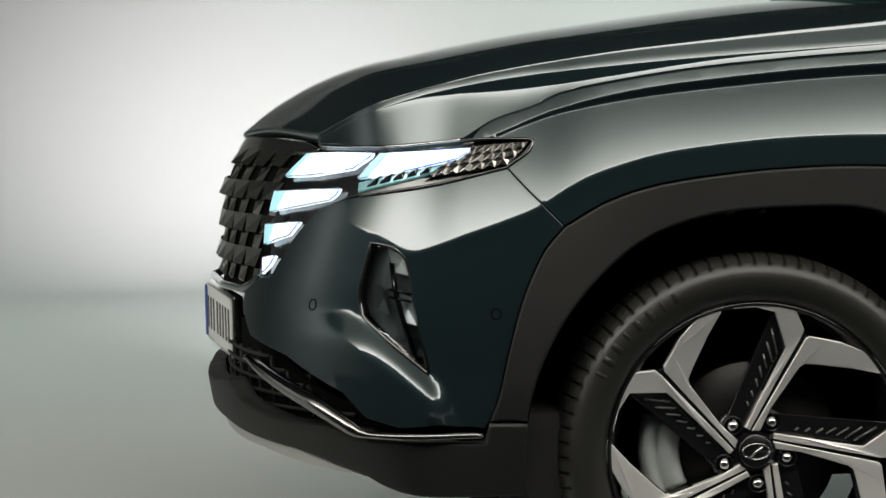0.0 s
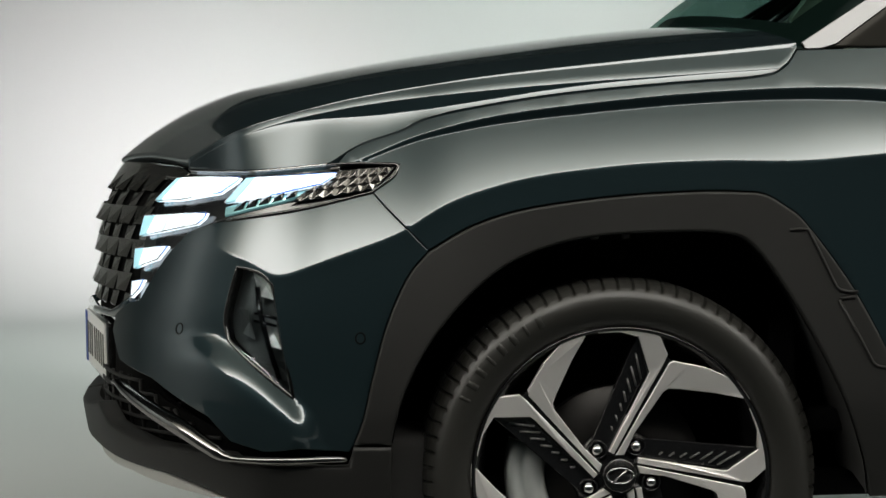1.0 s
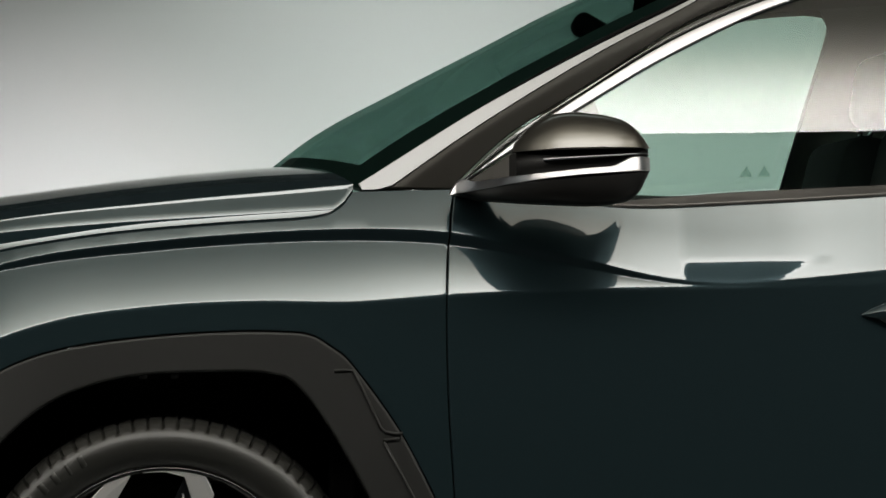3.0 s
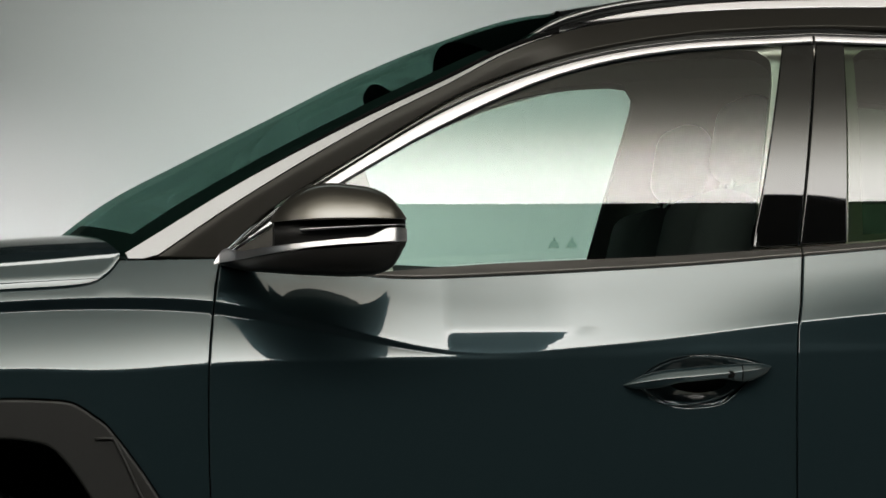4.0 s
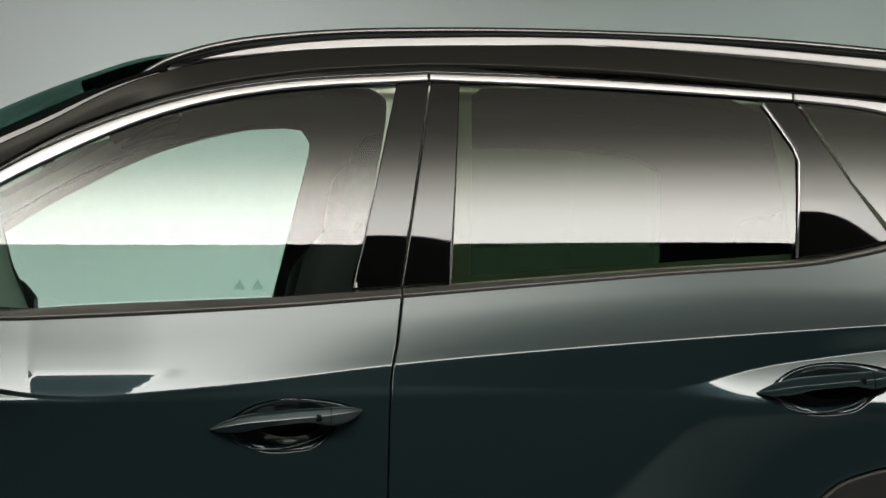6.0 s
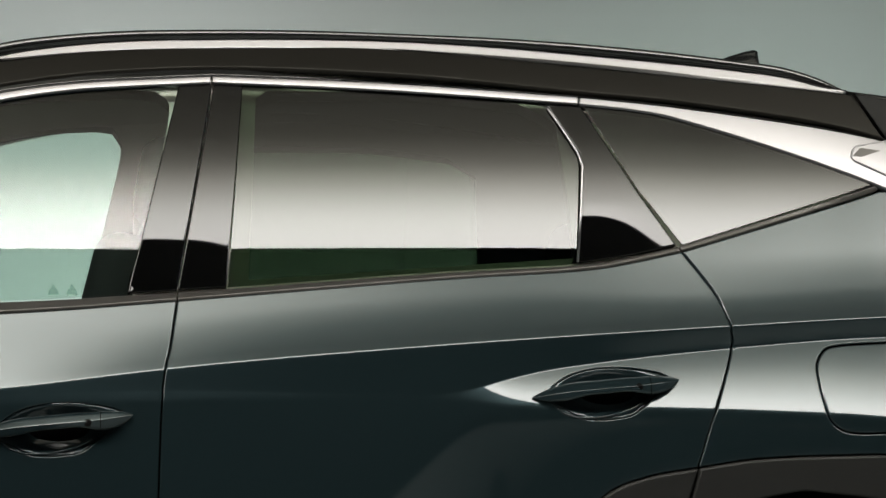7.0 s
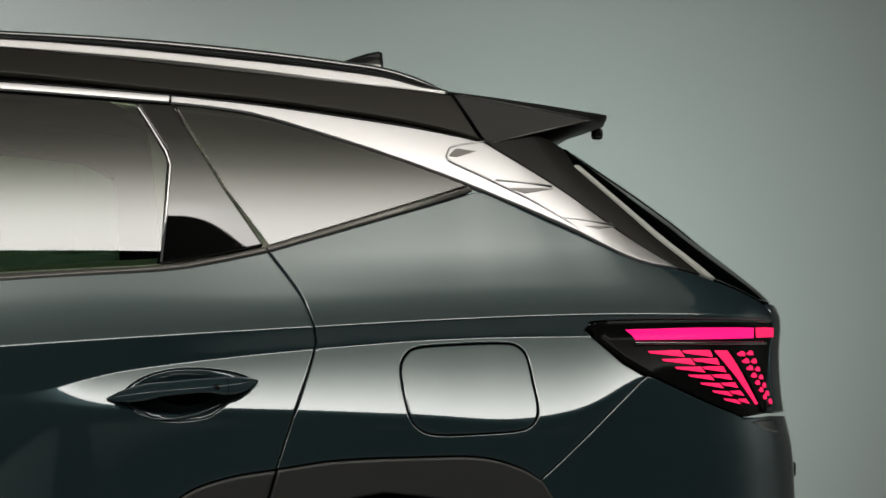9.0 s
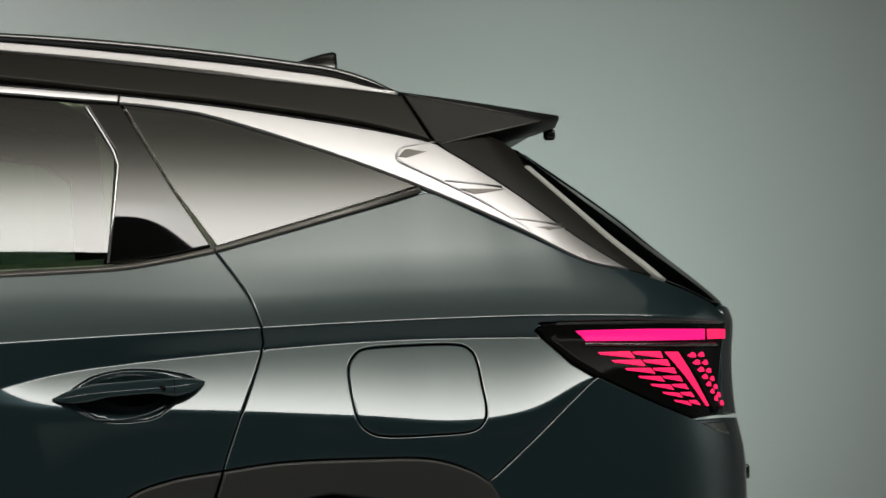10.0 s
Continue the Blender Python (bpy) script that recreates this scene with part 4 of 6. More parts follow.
    panel("pillar_seal", [(4.148, 1.352), (4.17, 1.352), (4.266, 1.137), (4.242, 1.142)], PALE_SEAL, car, sink=-0.004, gap=0.0, surface=glass_skin, **flat)
    panel("tailgate_glass", [(4.19, 1.385), (4.175, 1.35), (4.268, 1.135), (4.42, 1.1), (5.08, 1.1), (5.08, 1.4)], PRIVACY, car, gap=0.0, depth=0.001, surface=glass_skin, **flat)
    panel("tailgate_frame", [(4.2, 1.38), (4.18, 1.35), (4.27, 1.135), (4.42, 1.1), (5.08, 1.1), (5.08, 1.395)], GAP, car, sink=0.01, gap=0.0, depth=0.001, surface=glass_skin, **flat)


for far in (False, True):
    side(far)


# ---- bonnet, windscreen, roof, spoiler, rails ----
HOOD_CREST = smooth([(0.0, 0.85), (0.119, 0.906), (0.170, 0.935), (0.220, 0.961), (0.270, 0.978), (0.321, 0.992), (0.371, 1.004), (0.421, 1.015), (0.472, 1.024), (0.572, 1.039), (0.674, 1.052), (0.775, 1.062), (0.876, 1.071), (0.978, 1.080), (1.080, 1.088), (1.183, 1.097), (1.3, 1.106)])
HOOD_EDGE = smooth([(0.0, 0.84), (0.119, 0.896), (0.170, 0.924), (0.220, 0.949), (0.270, 0.966), (0.321, 0.980), (0.371, 0.991), (0.421, 1.000), (0.471, 1.007), (0.521, 1.013), (0.571, 1.018), (0.621, 1.022), (0.672, 1.026), (0.772, 1.033), (0.873, 1.039), (0.975, 1.044), (1.06, 1.048), (1.3, 1.06)])
HOOD_SHELF = smooth([(0.0, 0.84), (0.119, 0.896), (0.170, 0.924), (0.220, 0.949), (0.271, 0.9655), (0.321, 0.978), (0.371, 0.982), (0.420, 0.984), (0.470, 0.987), (0.520, 0.991), (0.570, 0.996), (0.621, 1.003), (0.671, 1.010), (0.771, 1.024), (0.872, 1.035), (0.973, 1.042), (1.06, 1.0475), (1.3, 1.0595)])
CREST_LIP = smooth([(0.0, 0.0015), (0.3, 0.0015), (0.6, 0.003), (0.9, 0.0055), (1.2, 0.008), (1.3, 0.008)])
HOOD_MID = smooth([(-0.1, 0.844), (-0.012, 0.915), (0.044, 0.958), (0.114, 1.0), (0.206, 1.037), (0.322, 1.062), (0.472, 1.089), (0.646, 1.113), (0.82, 1.133), (1.05, 1.152), (1.3, 1.161)])


def both(rows):
    """Rows from the side to the middle, carried on to the other side."""
    return [list(row) + [(x, 2 * HALF - y, z) for x, y, z in list(row)[-2::-1]] for row in rows]


LAMP_TOP = arc((-0.115, 0.896), (0.02, 0.894), (0.177, 0.894), (0.338, 0.902))


def hood_flank(x, y, z):
    """The pressed flank of the bonnet from its shut line up to the crest: slopes laid end to end."""
    crest = max(float(HOOD_CREST(x)), z + 0.003)
    lip = min(float(CREST_LIP(x)), 0.3 * (crest - z))
    edge = min(max(float(HOOD_EDGE(x)), z + 0.001), crest - lip - 0.0005)
    ledge = min(max(float(HOOD_SHELF(x)), z + 0.0005), edge - 0.0003)
    calm = float(step((0.6 - x) / 0.35))
    cuts = [(z, 0.62 - 0.13 * calm, 0), (max(z, ledge - 0.028), 0.58 - 0.1 * calm, 6), (max(z, ledge - 0.012), 0.48, 5), (ledge - 0.0006, 0.4, 6), (ledge + 0.0006, 0.1, 2), (edge - 0.001, 0.1, 6), (edge + 0.0006, 0.42, 2), (min(edge + 0.003, crest - lip), 0.46, 2), (min(edge + 0.012, crest - lip), 0.62, 5), (crest - lip, 0.62, 6), (crest - lip + 0.0006, 0.38, 2), (crest, 0.38, 4)]
    # towards the nose the flank stands steeper as the plan turns
    upright_by = 1 - 0.55 * float(step((0.36 - x) / 0.16))
    cuts = [(a, b * upright_by, n) for a, b, n in cuts]
    pts, at = [(y, z)], z
    for (za, ta, _), (zb, tb, n) in zip(cuts, cuts[1:]):
        zb = max(zb, at)
        for i in range(n):
            za2, zb2 = at + (zb - at) * i / n, at + (zb - at) * (i + 1) / n
            pts.append((pts[-1][0] + (ta + (tb - ta) * (i + 0.5) / n) * (zb2 - za2), zb2))
        at = zb
    return pts


def hood():
    edge = np.array(LAMP_TOP + HOOD_SHUT[::-1][1:])
    run = np.r_[0, np.cumsum(np.hypot(*np.diff(edge, axis=0).T))]
    u = np.linspace(0, run[-1], 160)
    edge = np.stack([np.interp(u, run, edge[:, c]) for c in range(2)], 1)
    e = skin(edge[:, 0], edge[:, 1] + 0.002, 0.0)
    v = np.r_[0.003, 0.008, 0.016, np.linspace(0.03, 1, 34)]
    flanks = [np.array(hood_flank(*a)) for a in e]
    raw = np.array([f[-1, 0] for f in flanks])
    k = np.exp(-0.5 * (np.arange(-24, 25) / 8) ** 2)
    even = np.convolve(np.r_[2 * raw[0] - raw[24:0:-1], raw, 2 * raw[-1] - raw[-2:-26:-1]], k / k.sum(), "valid")
    rows = []
    for a, flank, shift in zip(e, flanks, (even - raw) * step((0.62 - e[:, 0]) / 0.2)):
        cx = -0.012 + 1.075 * (a[0] - e[0, 0]) / (e[-1, 0] - e[0, 0])
        row = [(a[0], y + shift * (z - a[2]) / (flank[-1, 1] - a[2]), z) for y, z in flank]
        x0, y0, z0 = row[-1]
        for k in v:
            x, y = x0 + (cx - x0) * k, y0 + (HALF - y0) * k
            foot = z0 + float(HOOD_CREST(x)) - float(HOOD_CREST(x0))
            row.append((x, y, foot + (float(HOOD_MID(x)) - foot) * (1 - (1 - k) ** (1 + 2 * step((a[0] - 0.14) / 0.25)))))
        rows.append(row)
    lip = [[(x + 0.012, y, z - 0.02) for x, y, z in rows[0]], [(x - 0.002, y, z - 0.006) for x, y, z in rows[0]]]
    bonnet = loft("bonnet", both(lip + rows), PAINT, car, "long ridged dark teal bonnet")
    skirt = [[tuple(p), tuple(p + (0, 0.006, -0.012)), tuple(p + (0, 0.02, -0.03))] for p in e]
    loft("bonnet_edge", skirt, PAINT, bonnet)


MID_SCREEN = smooth([(1.05, 1.135), (1.152, 1.213), (1.326, 1.307), (1.501, 1.395), (1.677, 1.483), (1.854, 1.555), (2.009, 1.603), (2.092, 1.614)])
MID_ROOF = smooth([(1.9, 1.57), (2.092, 1.614), (2.5, 1.65), (3.0, 1.648), (3.5, 1.618), (3.8, 1.565)])
CANT_SPLIT = 40


def screen_and_roof():
    edge = np.array(CANT[: CANT_SPLIT + 1])
    e = roof_skin(edge[:, 0], edge[:, 1], 0.006)
    k = np.linspace(0, 1, len(e))
    mid = np.stack([1.06 + 1.03 * k, 0 * k + HALF, MID_SCREEN(1.06 + 1.03 * k)], 1)
    v = np.linspace(0, 1, 18)
    w = 1 - (1 - v) ** 2
    rows = [[(a[0] + (b[0] - a[0]) * q, a[1] + (b[1] - a[1]) * t, a[2] + (b[2] - a[2]) * q) for q, t in zip(w, v)] for a, b in zip(e, mid)]
    loft("windscreen", both(rows), SCREEN, car, "dark green tinted windscreen")
    # black band inside the glass along the pillars and the header; it also stands in for the dim cabin
    band = [[(x + 0.006, y + 0.004, z - 0.006) for x, y, z in row[:4]] for row in rows]
    loft("screen_band", band, BAND_BLACK, car)
    trim = [p + (0.0, 0.004, 0.003) for p in e]
    # dark sheet along the foot, put in for the unlit dash behind the glass
    cowl_band = [[(x + 0.006, y, z - 0.006) for x, y, z in row] for row in rows[:3]]
    loft("screen_foot", both(cowl_band), BAND_BLACK, car)
    tube("screen_seal", trim, 0.005, GAP, car, n=12)
    tube("screen_seal", [p * (1, -1, 1) + (0, 2 * HALF, 0) for p in trim], 0.005, GAP, car, n=12)
    head = [[(x + 0.006, y, z - 0.006) for x, y, z in row] for row in rows[-10:]]
    loft("screen_header", both(head), GAP, car)
    edge = np.array(CANT[CANT_SPLIT:])
    e = roof_skin(edge[:, 0], edge[:, 1], 0.003)
    x0, x1 = e[0, 0], e[-1, 0]
    rows = []
    for a in e:
        w = 1 - (1 - v) ** (2.4 - 1.05 * float(step((a[0] - 3.0) / 0.7)))
        bx = 2.09 + (3.8 - 2.09) * (a[0] - x0) / (x1 - x0)
        rows.append([(a[0] + (bx - a[0]) * q, a[1] + (HALF - a[1]) * t, a[2] + (float(MID_ROOF(bx)) - a[2]) * q) for q, t in zip(w, v)])
    loft("roof_skin", both(rows), BLACK, car, "gloss black roof")
    loft("headliner", both([[(x, y + 0.02, z - 0.035) for x, y, z in row] for row in rows]), HEADLINER, car, "light grey headliner", flip=True)


def spoiler():
    """A wing over the tailgate glass: a pointed end plate, a flat top and a thin rear edge drawn from side to side."""
    front, foot, tip = (3.746, 1.486), (3.804, 1.390), (4.007, 1.440)
    rows = []
    for y in np.r_[0.0, 0.004, 0.012, 0.025, 0.045, 0.07, 0.1, 0.14, 0.19, np.linspace(0.25, HALF - 0.29, 9)]:
        near = 1 - math.exp(-y / 0.07)
        rise = 0.105 * y + 0.011 * near
        end_x, end_z = tip[0] + 0.15 * y + 0.046 * near, tip[1] + rise
        low_x, low_z = foot[0] + 0.05 * y, foot[1] + 0.3 * rise
        thick = 0.001 + 0.025 * near
        row = []
        for f in np.linspace(0, 1, 9):
            row.append((front[0] + (end_x - front[0]) * f, 0.31 - 0.02 * f + y, front[1] + rise + (end_z - front[1] - rise) * f + 0.002 * math.sin(math.pi * f)))
        row.append((end_x + 0.001, 0.29 + y, end_z - 0.3 * thick))
        for f in np.linspace(0, 1, 8):
            sag = 0.014 * near * math.sin(math.pi * min(1.0, 1.4 * f))
            row.append((end_x - 0.008 * near + (low_x - end_x) * f, 0.29 - 0.018 * f + y, end_z - thick * (1 - f) + (low_z - end_z) * f - sag))
        rows.append(row)
    rows = rows + [[(x, 2 * HALF - y, z) for x, y, z in r] for r in rows[-2::-1]]
    wing = loft("spoiler", rows, PILLAR, car, "black roof spoiler", wrap=True, caps=True)
    part("spoiler_fin", box_bm((0.022, 0.02, 0.022), (4.058, 0.47, 1.431), 0.006), BLACK, wing)
    tube("spoiler_edge", np.array([(3.812, 0.2705, 1.392), (3.9, 0.278, 1.4135), (4.0, 0.2885, 1.438)]), 0.0015, TRIM, wing, n=6)
    tube("spoiler_edge", np.array([(3.752, 0.3085, 1.4865), (3.88, 0.299, 1.464), (4.0, 0.289, 1.442)]), 0.0012, TRIM, wing, n=6)
    tube("spoiler_seam", [(3.745, 0.309, 1.487), (3.776, 0.29, 1.436), (3.793, 0.277, 1.405), (3.803, 0.27, 1.39)], 0.0016, GAP, wing, n=6)


RAIL_TOP = smooth([(1.93, 1.482), (1.986, 1.518), (2.04, 1.549), (2.094, 1.568), (2.148, 1.581), (2.257, 1.596), (2.366, 1.604), (2.53, 1.608), (2.7, 1.608), (2.9, 1.603), (3.109, 1.595), (3.321, 1.58), (3.535, 1.557), (3.622, 1.545), (3.687, 1.526), (3.745, 1.5)])
RAIL_MID = smooth([(1.93, 1.481), (2.008, 1.512), (2.04, 1.525), (2.094, 1.544), (2.148, 1.557), (2.257, 1.573), (2.365, 1.583), (2.529, 1.588), (2.7, 1.59), (2.9, 1.587), (3.321, 1.559), (3.535, 1.537), (3.633, 1.523), (3.693, 1.506), (3.745, 1.499)])
RAIL_LOW = smooth([(1.93, 1.48), (2.008, 1.508), (2.05, 1.515), (2.094, 1.527), (2.148, 1.541), (2.257, 1.56), (2.365, 1.568), (2.529, 1.573), (2.9, 1.57), (3.321, 1.538), (3.535, 1.52), (3.693, 1.502), (3.745, 1.498)])


def rail(far):
    xs = np.r_[np.linspace(1.932, 2.3, 36), np.linspace(2.33, 3.5, 40), np.linspace(3.52, 3.744, 20)]
    rows_a, rows_b = [], []
    for x in xs:
        t, m, b = float(RAIL_TOP(x)), float(RAIL_MID(x)), float(RAIL_LOW(x))
        y = 0.37
        rows_a.append([(x, y + 0.004, m), (x, y - 0.001, m + 0.002), (x, y - 0.001, t - 0.005), (x, y + 0.003, t - 0.001), (x, y + 0.012, t), (x, y + 0.03, t - 0.004), (x, y + 0.032, m)])
        h = m - b
        face = [(x, y - 0.003 + 0.42 * h * f, b + (m - b) * f) for f in (0.0, 0.08, 0.5, 0.92, 0.99)]
        rows_b.append([(x, y + 0.006, b - 0.012), (x, y - 0.004, b - 0.003)] + face + [(x, y + 0.001 + 0.42 * h, m), (x, y + 0.028, m - 0.001), (x, y + 0.03, b - 0.012)])
    for name, rows, mat, label in (("roof_rail", rows_a, BLACK, "gloss black roof rail"), ("rail_foot", rows_b, SATIN, "satin silver rail foot")):
        rows = np.array(rows)
        if far:
            rows = rows * (1, -1, 1) + (0, 2 * HALF, 0)
        loft(name, rows, mat, car, label, wrap=True, caps=True, flip=not far)


def antenna():
    rows = []
    for x, w, h in ((3.585, 0.004, 0.003), (3.61, 0.014, 0.012), (3.64, 0.02, 0.024), (3.67, 0.022, 0.034), (3.692, 0.02, 0.039), (3.7, 0.017, 0.036), (3.698, 0.014, 0.02), (3.694, 0.016, 0.005), (3.697, 0.02, -0.01)):
        base = 1.612 - (x - 3.585) * 0.02
        rows.append([(x, HALF + w * math.cos(a) * (0.55 if math.sin(a) > 0.5 else 1), base + max(0.0, math.sin(a)) * h + min(0.0, math.sin(a)) * 0.05) for a in np.linspace(0, 2 * math.pi, 20, endpoint=False)])
    loft("antenna", rows, BLACK, car, "gloss black shark fin antenna", wrap=True, caps=True, flip=True)


hood()
screen_and_roof()
spoiler()
antenna()
for far in (False, True):
    rail(far)


# ---- wheels ----
def wheel(x, y, z, far=False, turn=0.0):
    """A five-arm alloy wheel facing -y, with its tyre and brake."""
    sign = -1 if far else 1
    at = lambda u, v, w: (x + v, y + sign * w, z + u)
    rim_prof = [(0.262, 0.03), (0.2635, 0.004), (0.262, 0.0), (0.2585, 0.0005), (0.2555, 0.004), (0.252, 0.012), (0.246, 0.03), (0.238, 0.06), (0.228, 0.12), (0.225, 0.2)]
    hub = turned("wheel", [(r, sign * w) for r, w in rim_prof], RIM_BLACK, car, "two-tone alloy wheel", 96, (x, y, z))
    n, rows = 640, []
    tyre_prof = [(0.262, 0.03, 0), (0.2625, 0.006, 0), (0.266, 0, 0), (0.272, -0.006, 0), (0.285, -0.014, 0), (0.3, -0.018, 0), (0.3149, -0.017, 0), (0.3257, -0.011, 0), (0.3315, -0.006, 0), (0.332, -0.0055, 1), (0.3382, 0.002, 1), (0.3432, 0.011, 1), (0.3461, 0.022, 1), (0.3481, 0.04, 1), (0.3486, 0.058, 1), (0.3486, 0.06, 2), (0.3486, 0.067, 2), (0.3486, 0.069, 1), (0.349, 0.1, 1), (0.349, 0.102, 2), (0.349, 0.11, 2), (0.349, 0.112, 1), (0.3481, 0.17, 1), (0.3373, 0.2, 0), (0.3, 0.215, 0), (0.262, 0.2, 0)]
    for r, w, kind in tyre_prof:
        row = []
        for i in range(n):
            a = 2 * math.pi * i / n
            d = 0.006 if kind == 2 or (kind == 1 and i % 8 == 0) else 0.0
            row.append((x + (r - d) * math.sin(a), y + sign * w, z + (r - d) * math.cos(a)))
        rows.append(row)
    tyre = loft("tyre", rows, RUBBER, hub, "black road tyre with fine shoulder sipes", wrap=True, flip=far)
    tyre.data.polygons.foreach_set("use_smooth", [not (8 <= i // n <= 22) for i in range(len(tyre.data.polygons))])
    # raised bars where the sidewall carries its writing
    for a0, count in ((-62, 8), (118, 8)):
        for i in range(count):
            a = radians(a0 + i * 5.0)
            bm = box_bm((0.011 if i % 3 else 0.006, 0.0012, 0.021), (0, 0, 0), 0.0004, 1)
            bmesh.ops.transform(bm, matrix=Matrix.Translation((x, y, z)) @ Matrix.Rotation(a, 4, "Y") @ Matrix.Translation((0, sign * -0.0182, 0.309)), verts=bm.verts)
            part("sidewall_mark", bm, RUBBER, hub)
    for k in range(5):
        base = radians(-47.6 + 72 * k + turn) * sign
        c, s = math.cos(base), math.sin(base)

        def spot(u, v, w):
            v = v * sign
            return at((u * c - v * s) / 977, (u * s + v * c) / 977, w)

        def plate(name, pts, w, thick, mat, rnd=0.0012):
            """A flat face with a rolled edge; pts of (u, v) in the arm's own frame, w the depth at each radius."""
            p = tidy(pts, 14)
            inner, _ = shrunk(p, rnd * 977)
            deep = lambda q, d: [spot(u, v, w(math.hypot(u, v)) + d) for u, v in q]
            m = len(p)
            verts = deep(inner, 0) + deep(p, rnd) + deep(p, thick)
            faces = [tuple(range(m))] + [(i, m + i, m + (i + 1) % m, (i + 1) % m) for i in range(m)] + [(m + i, 2 * m + i, 2 * m + (i + 1) % m, m + (i + 1) % m) for i in range(m)]
            if sign > 0:
                faces = [f[::-1] for f in faces]
            o = mesh_object(name, verts, faces, mat, hub, flat=True)
            return o

        dish = lambda r: 0.003 + 0.022 * max(0.0, 1 - (r / 250) ** 2)
        deeper = lambda r: dish(r) + 0.006
        left = [(214, -137), (236, -100), (248, -58.6), (252.6, -38.7), (224, -8.2), (208.5, -7.8), (119, -15.5), (29.8, -23), (30, -32.5), (101, -28.5), (172.4, -24.3), (183.8, -24.7), (232, -66.5), (227, -100), (209.5, -135)]
        right = [(211, 0.5), (217, 6), (229, 60), (229, 120), (210, 155), (207, 150), (195, 95), (177, 35), (170, 17), (161, 11.5), (77, -4.9), (35, -6.4), (29.6, -18.9), (120, -9.2)]
        plate("spoke_face", left, dish, 0.02, ALLOY)
        plate("spoke_face", right, dish, 0.02, ALLOY)
        plate("spoke_back", [(222, -10), (216, 4), (227, 60), (226, 117), (208, 150), (193, 92), (168, 14), (77, -6), (34, -8), (32, -31), (171, -26), (182, -27), (231, -68), (247, -57), (250, -40)], deeper, 0.034, RIM_BLACK)
        plate("spoke_insert", [(232, -68), (184, -27), (172, -26), (30, -34), (25, -66), (120, -66.5)], lambda r: dish(r) + 0.014, 0.02, RIM_BLACK)
        for (u0, v0), (u1, v1) in (((204, -58), (167, -32)), ((180, -56), (152, -34)), ((158, -53), (138, -38)), ((136, -50), (120, -39)), ((114, -47), (103, -39)), ((92, -46), (84, -39)), ((72, -45), (66, -40))):
            pts = [spot(u0 + (u1 - u0) * q, v0 + (v1 - v0) * q, dish(u0) + 0.0125) for q in (0, 0.5, 1)]
            tube("insert_rib", pts, 0.0017, RIB_GREY, hub, n=6, up=(0, 1, 0))
        g = radians(-40 + 72 * k + turn) * sign
        cx, cz = 0.0585 * math.sin(g), 0.0585 * math.cos(g)
        turned("bolt_well", [(0.0175, sign * 0.05), (0.0175, sign * 0.03), (0.0165, sign * 0.028), (0.0135, sign * 0.03), (0.0135, sign * 0.05)], RIM_BLACK, hub, "", 24, (x + cx, y, z + cz))
        turned("wheel_bolt", [(0.0105, sign * 0.05), (0.0105, sign * 0.03), (0.0095, sign * 0.028), (0.0075, sign * 0.0265), (0.0055, sign * 0.0235), (0.0001, sign * 0.0225)], CHROME, hub, "", 18, (x + cx, y, z + cz))
    turned("hub_plate", [(0.082, sign * 0.056), (0.078, sign * 0.046), (0.05, sign * 0.042), (0.036, sign * 0.034), (0.0001, sign * 0.03)], RIM_BLACK, hub, "", 48, (x, y, z))
    cap = turned("hub_cap", [(0.0295, sign * 0.024), (0.0295, sign * 0.017), (0.028, sign * 0.0155), (0.0001, sign * 0.0135)], BLACK, hub, "", 48, (x, y, z))
    a = np.linspace(0, 2 * math.pi, 33)
    tube("cap_oval", [(x + 0.0235 * math.cos(t), y + sign * 0.0135, z + 0.0135 * math.sin(t)) for t in a], 0.0016, CHROME, hub, n=6, up=(0, 1, 0))
    tube("cap_bar", [(x - 0.011, y + sign * 0.0125, z - 0.009), (x, y + sign * 0.0122, z), (x + 0.011, y + sign * 0.0125, z + 0.009)], 0.0024, CHROME, hub, n=6, up=(0, 1, 0))
    turned("brake_disc", [(0.06, sign * 0.075), (0.152, sign * 0.075), (0.154, sign * 0.078), (0.154, sign * 0.1)], DISC, hub, "", 64, (x, y, z))
    g = [radians(v) for v in np.linspace(-116, -71, 12)]
    rows = [[(x + r * math.sin(t), y + sign * w, z + r * math.cos(t)) for r, w in ((0.128, 0.1), (0.128, 0.068), (0.134, 0.06), (0.16, 0.056), (0.164, 0.064), (0.172, 0.064), (0.176, 0.056), (0.194, 0.06), (0.198, 0.1))] for t in g]
    loft("brake_caliper", rows, CALIPER, hub, "plain grey brake caliper", caps=True)
    return hub


RIM_BLACK = material("satin_black_wheel", (0.005, 0.005, 0.0055), 0.25, 0, 0.6, 0.1, spec=0.3)
RIB_GREY = material("bright_edge_rib", (0.12, 0.12, 0.118), 0.3, 0.6)
DISC = material("brake_disc_steel", (0.03, 0.029, 0.028), 0.45, 1.0, bump=0.1, bump_scale=300)
CALIPER = material("cast_grey_caliper", (0.32, 0.34, 0.33), 0.5, 0.3, bump=0.3, bump_scale=400)
for wx in (0.885, 3.555):
    wheel(wx, 0.05, 0.345)
    wheel(wx, 2 * HALF - 0.05, 0.345, True, 20)


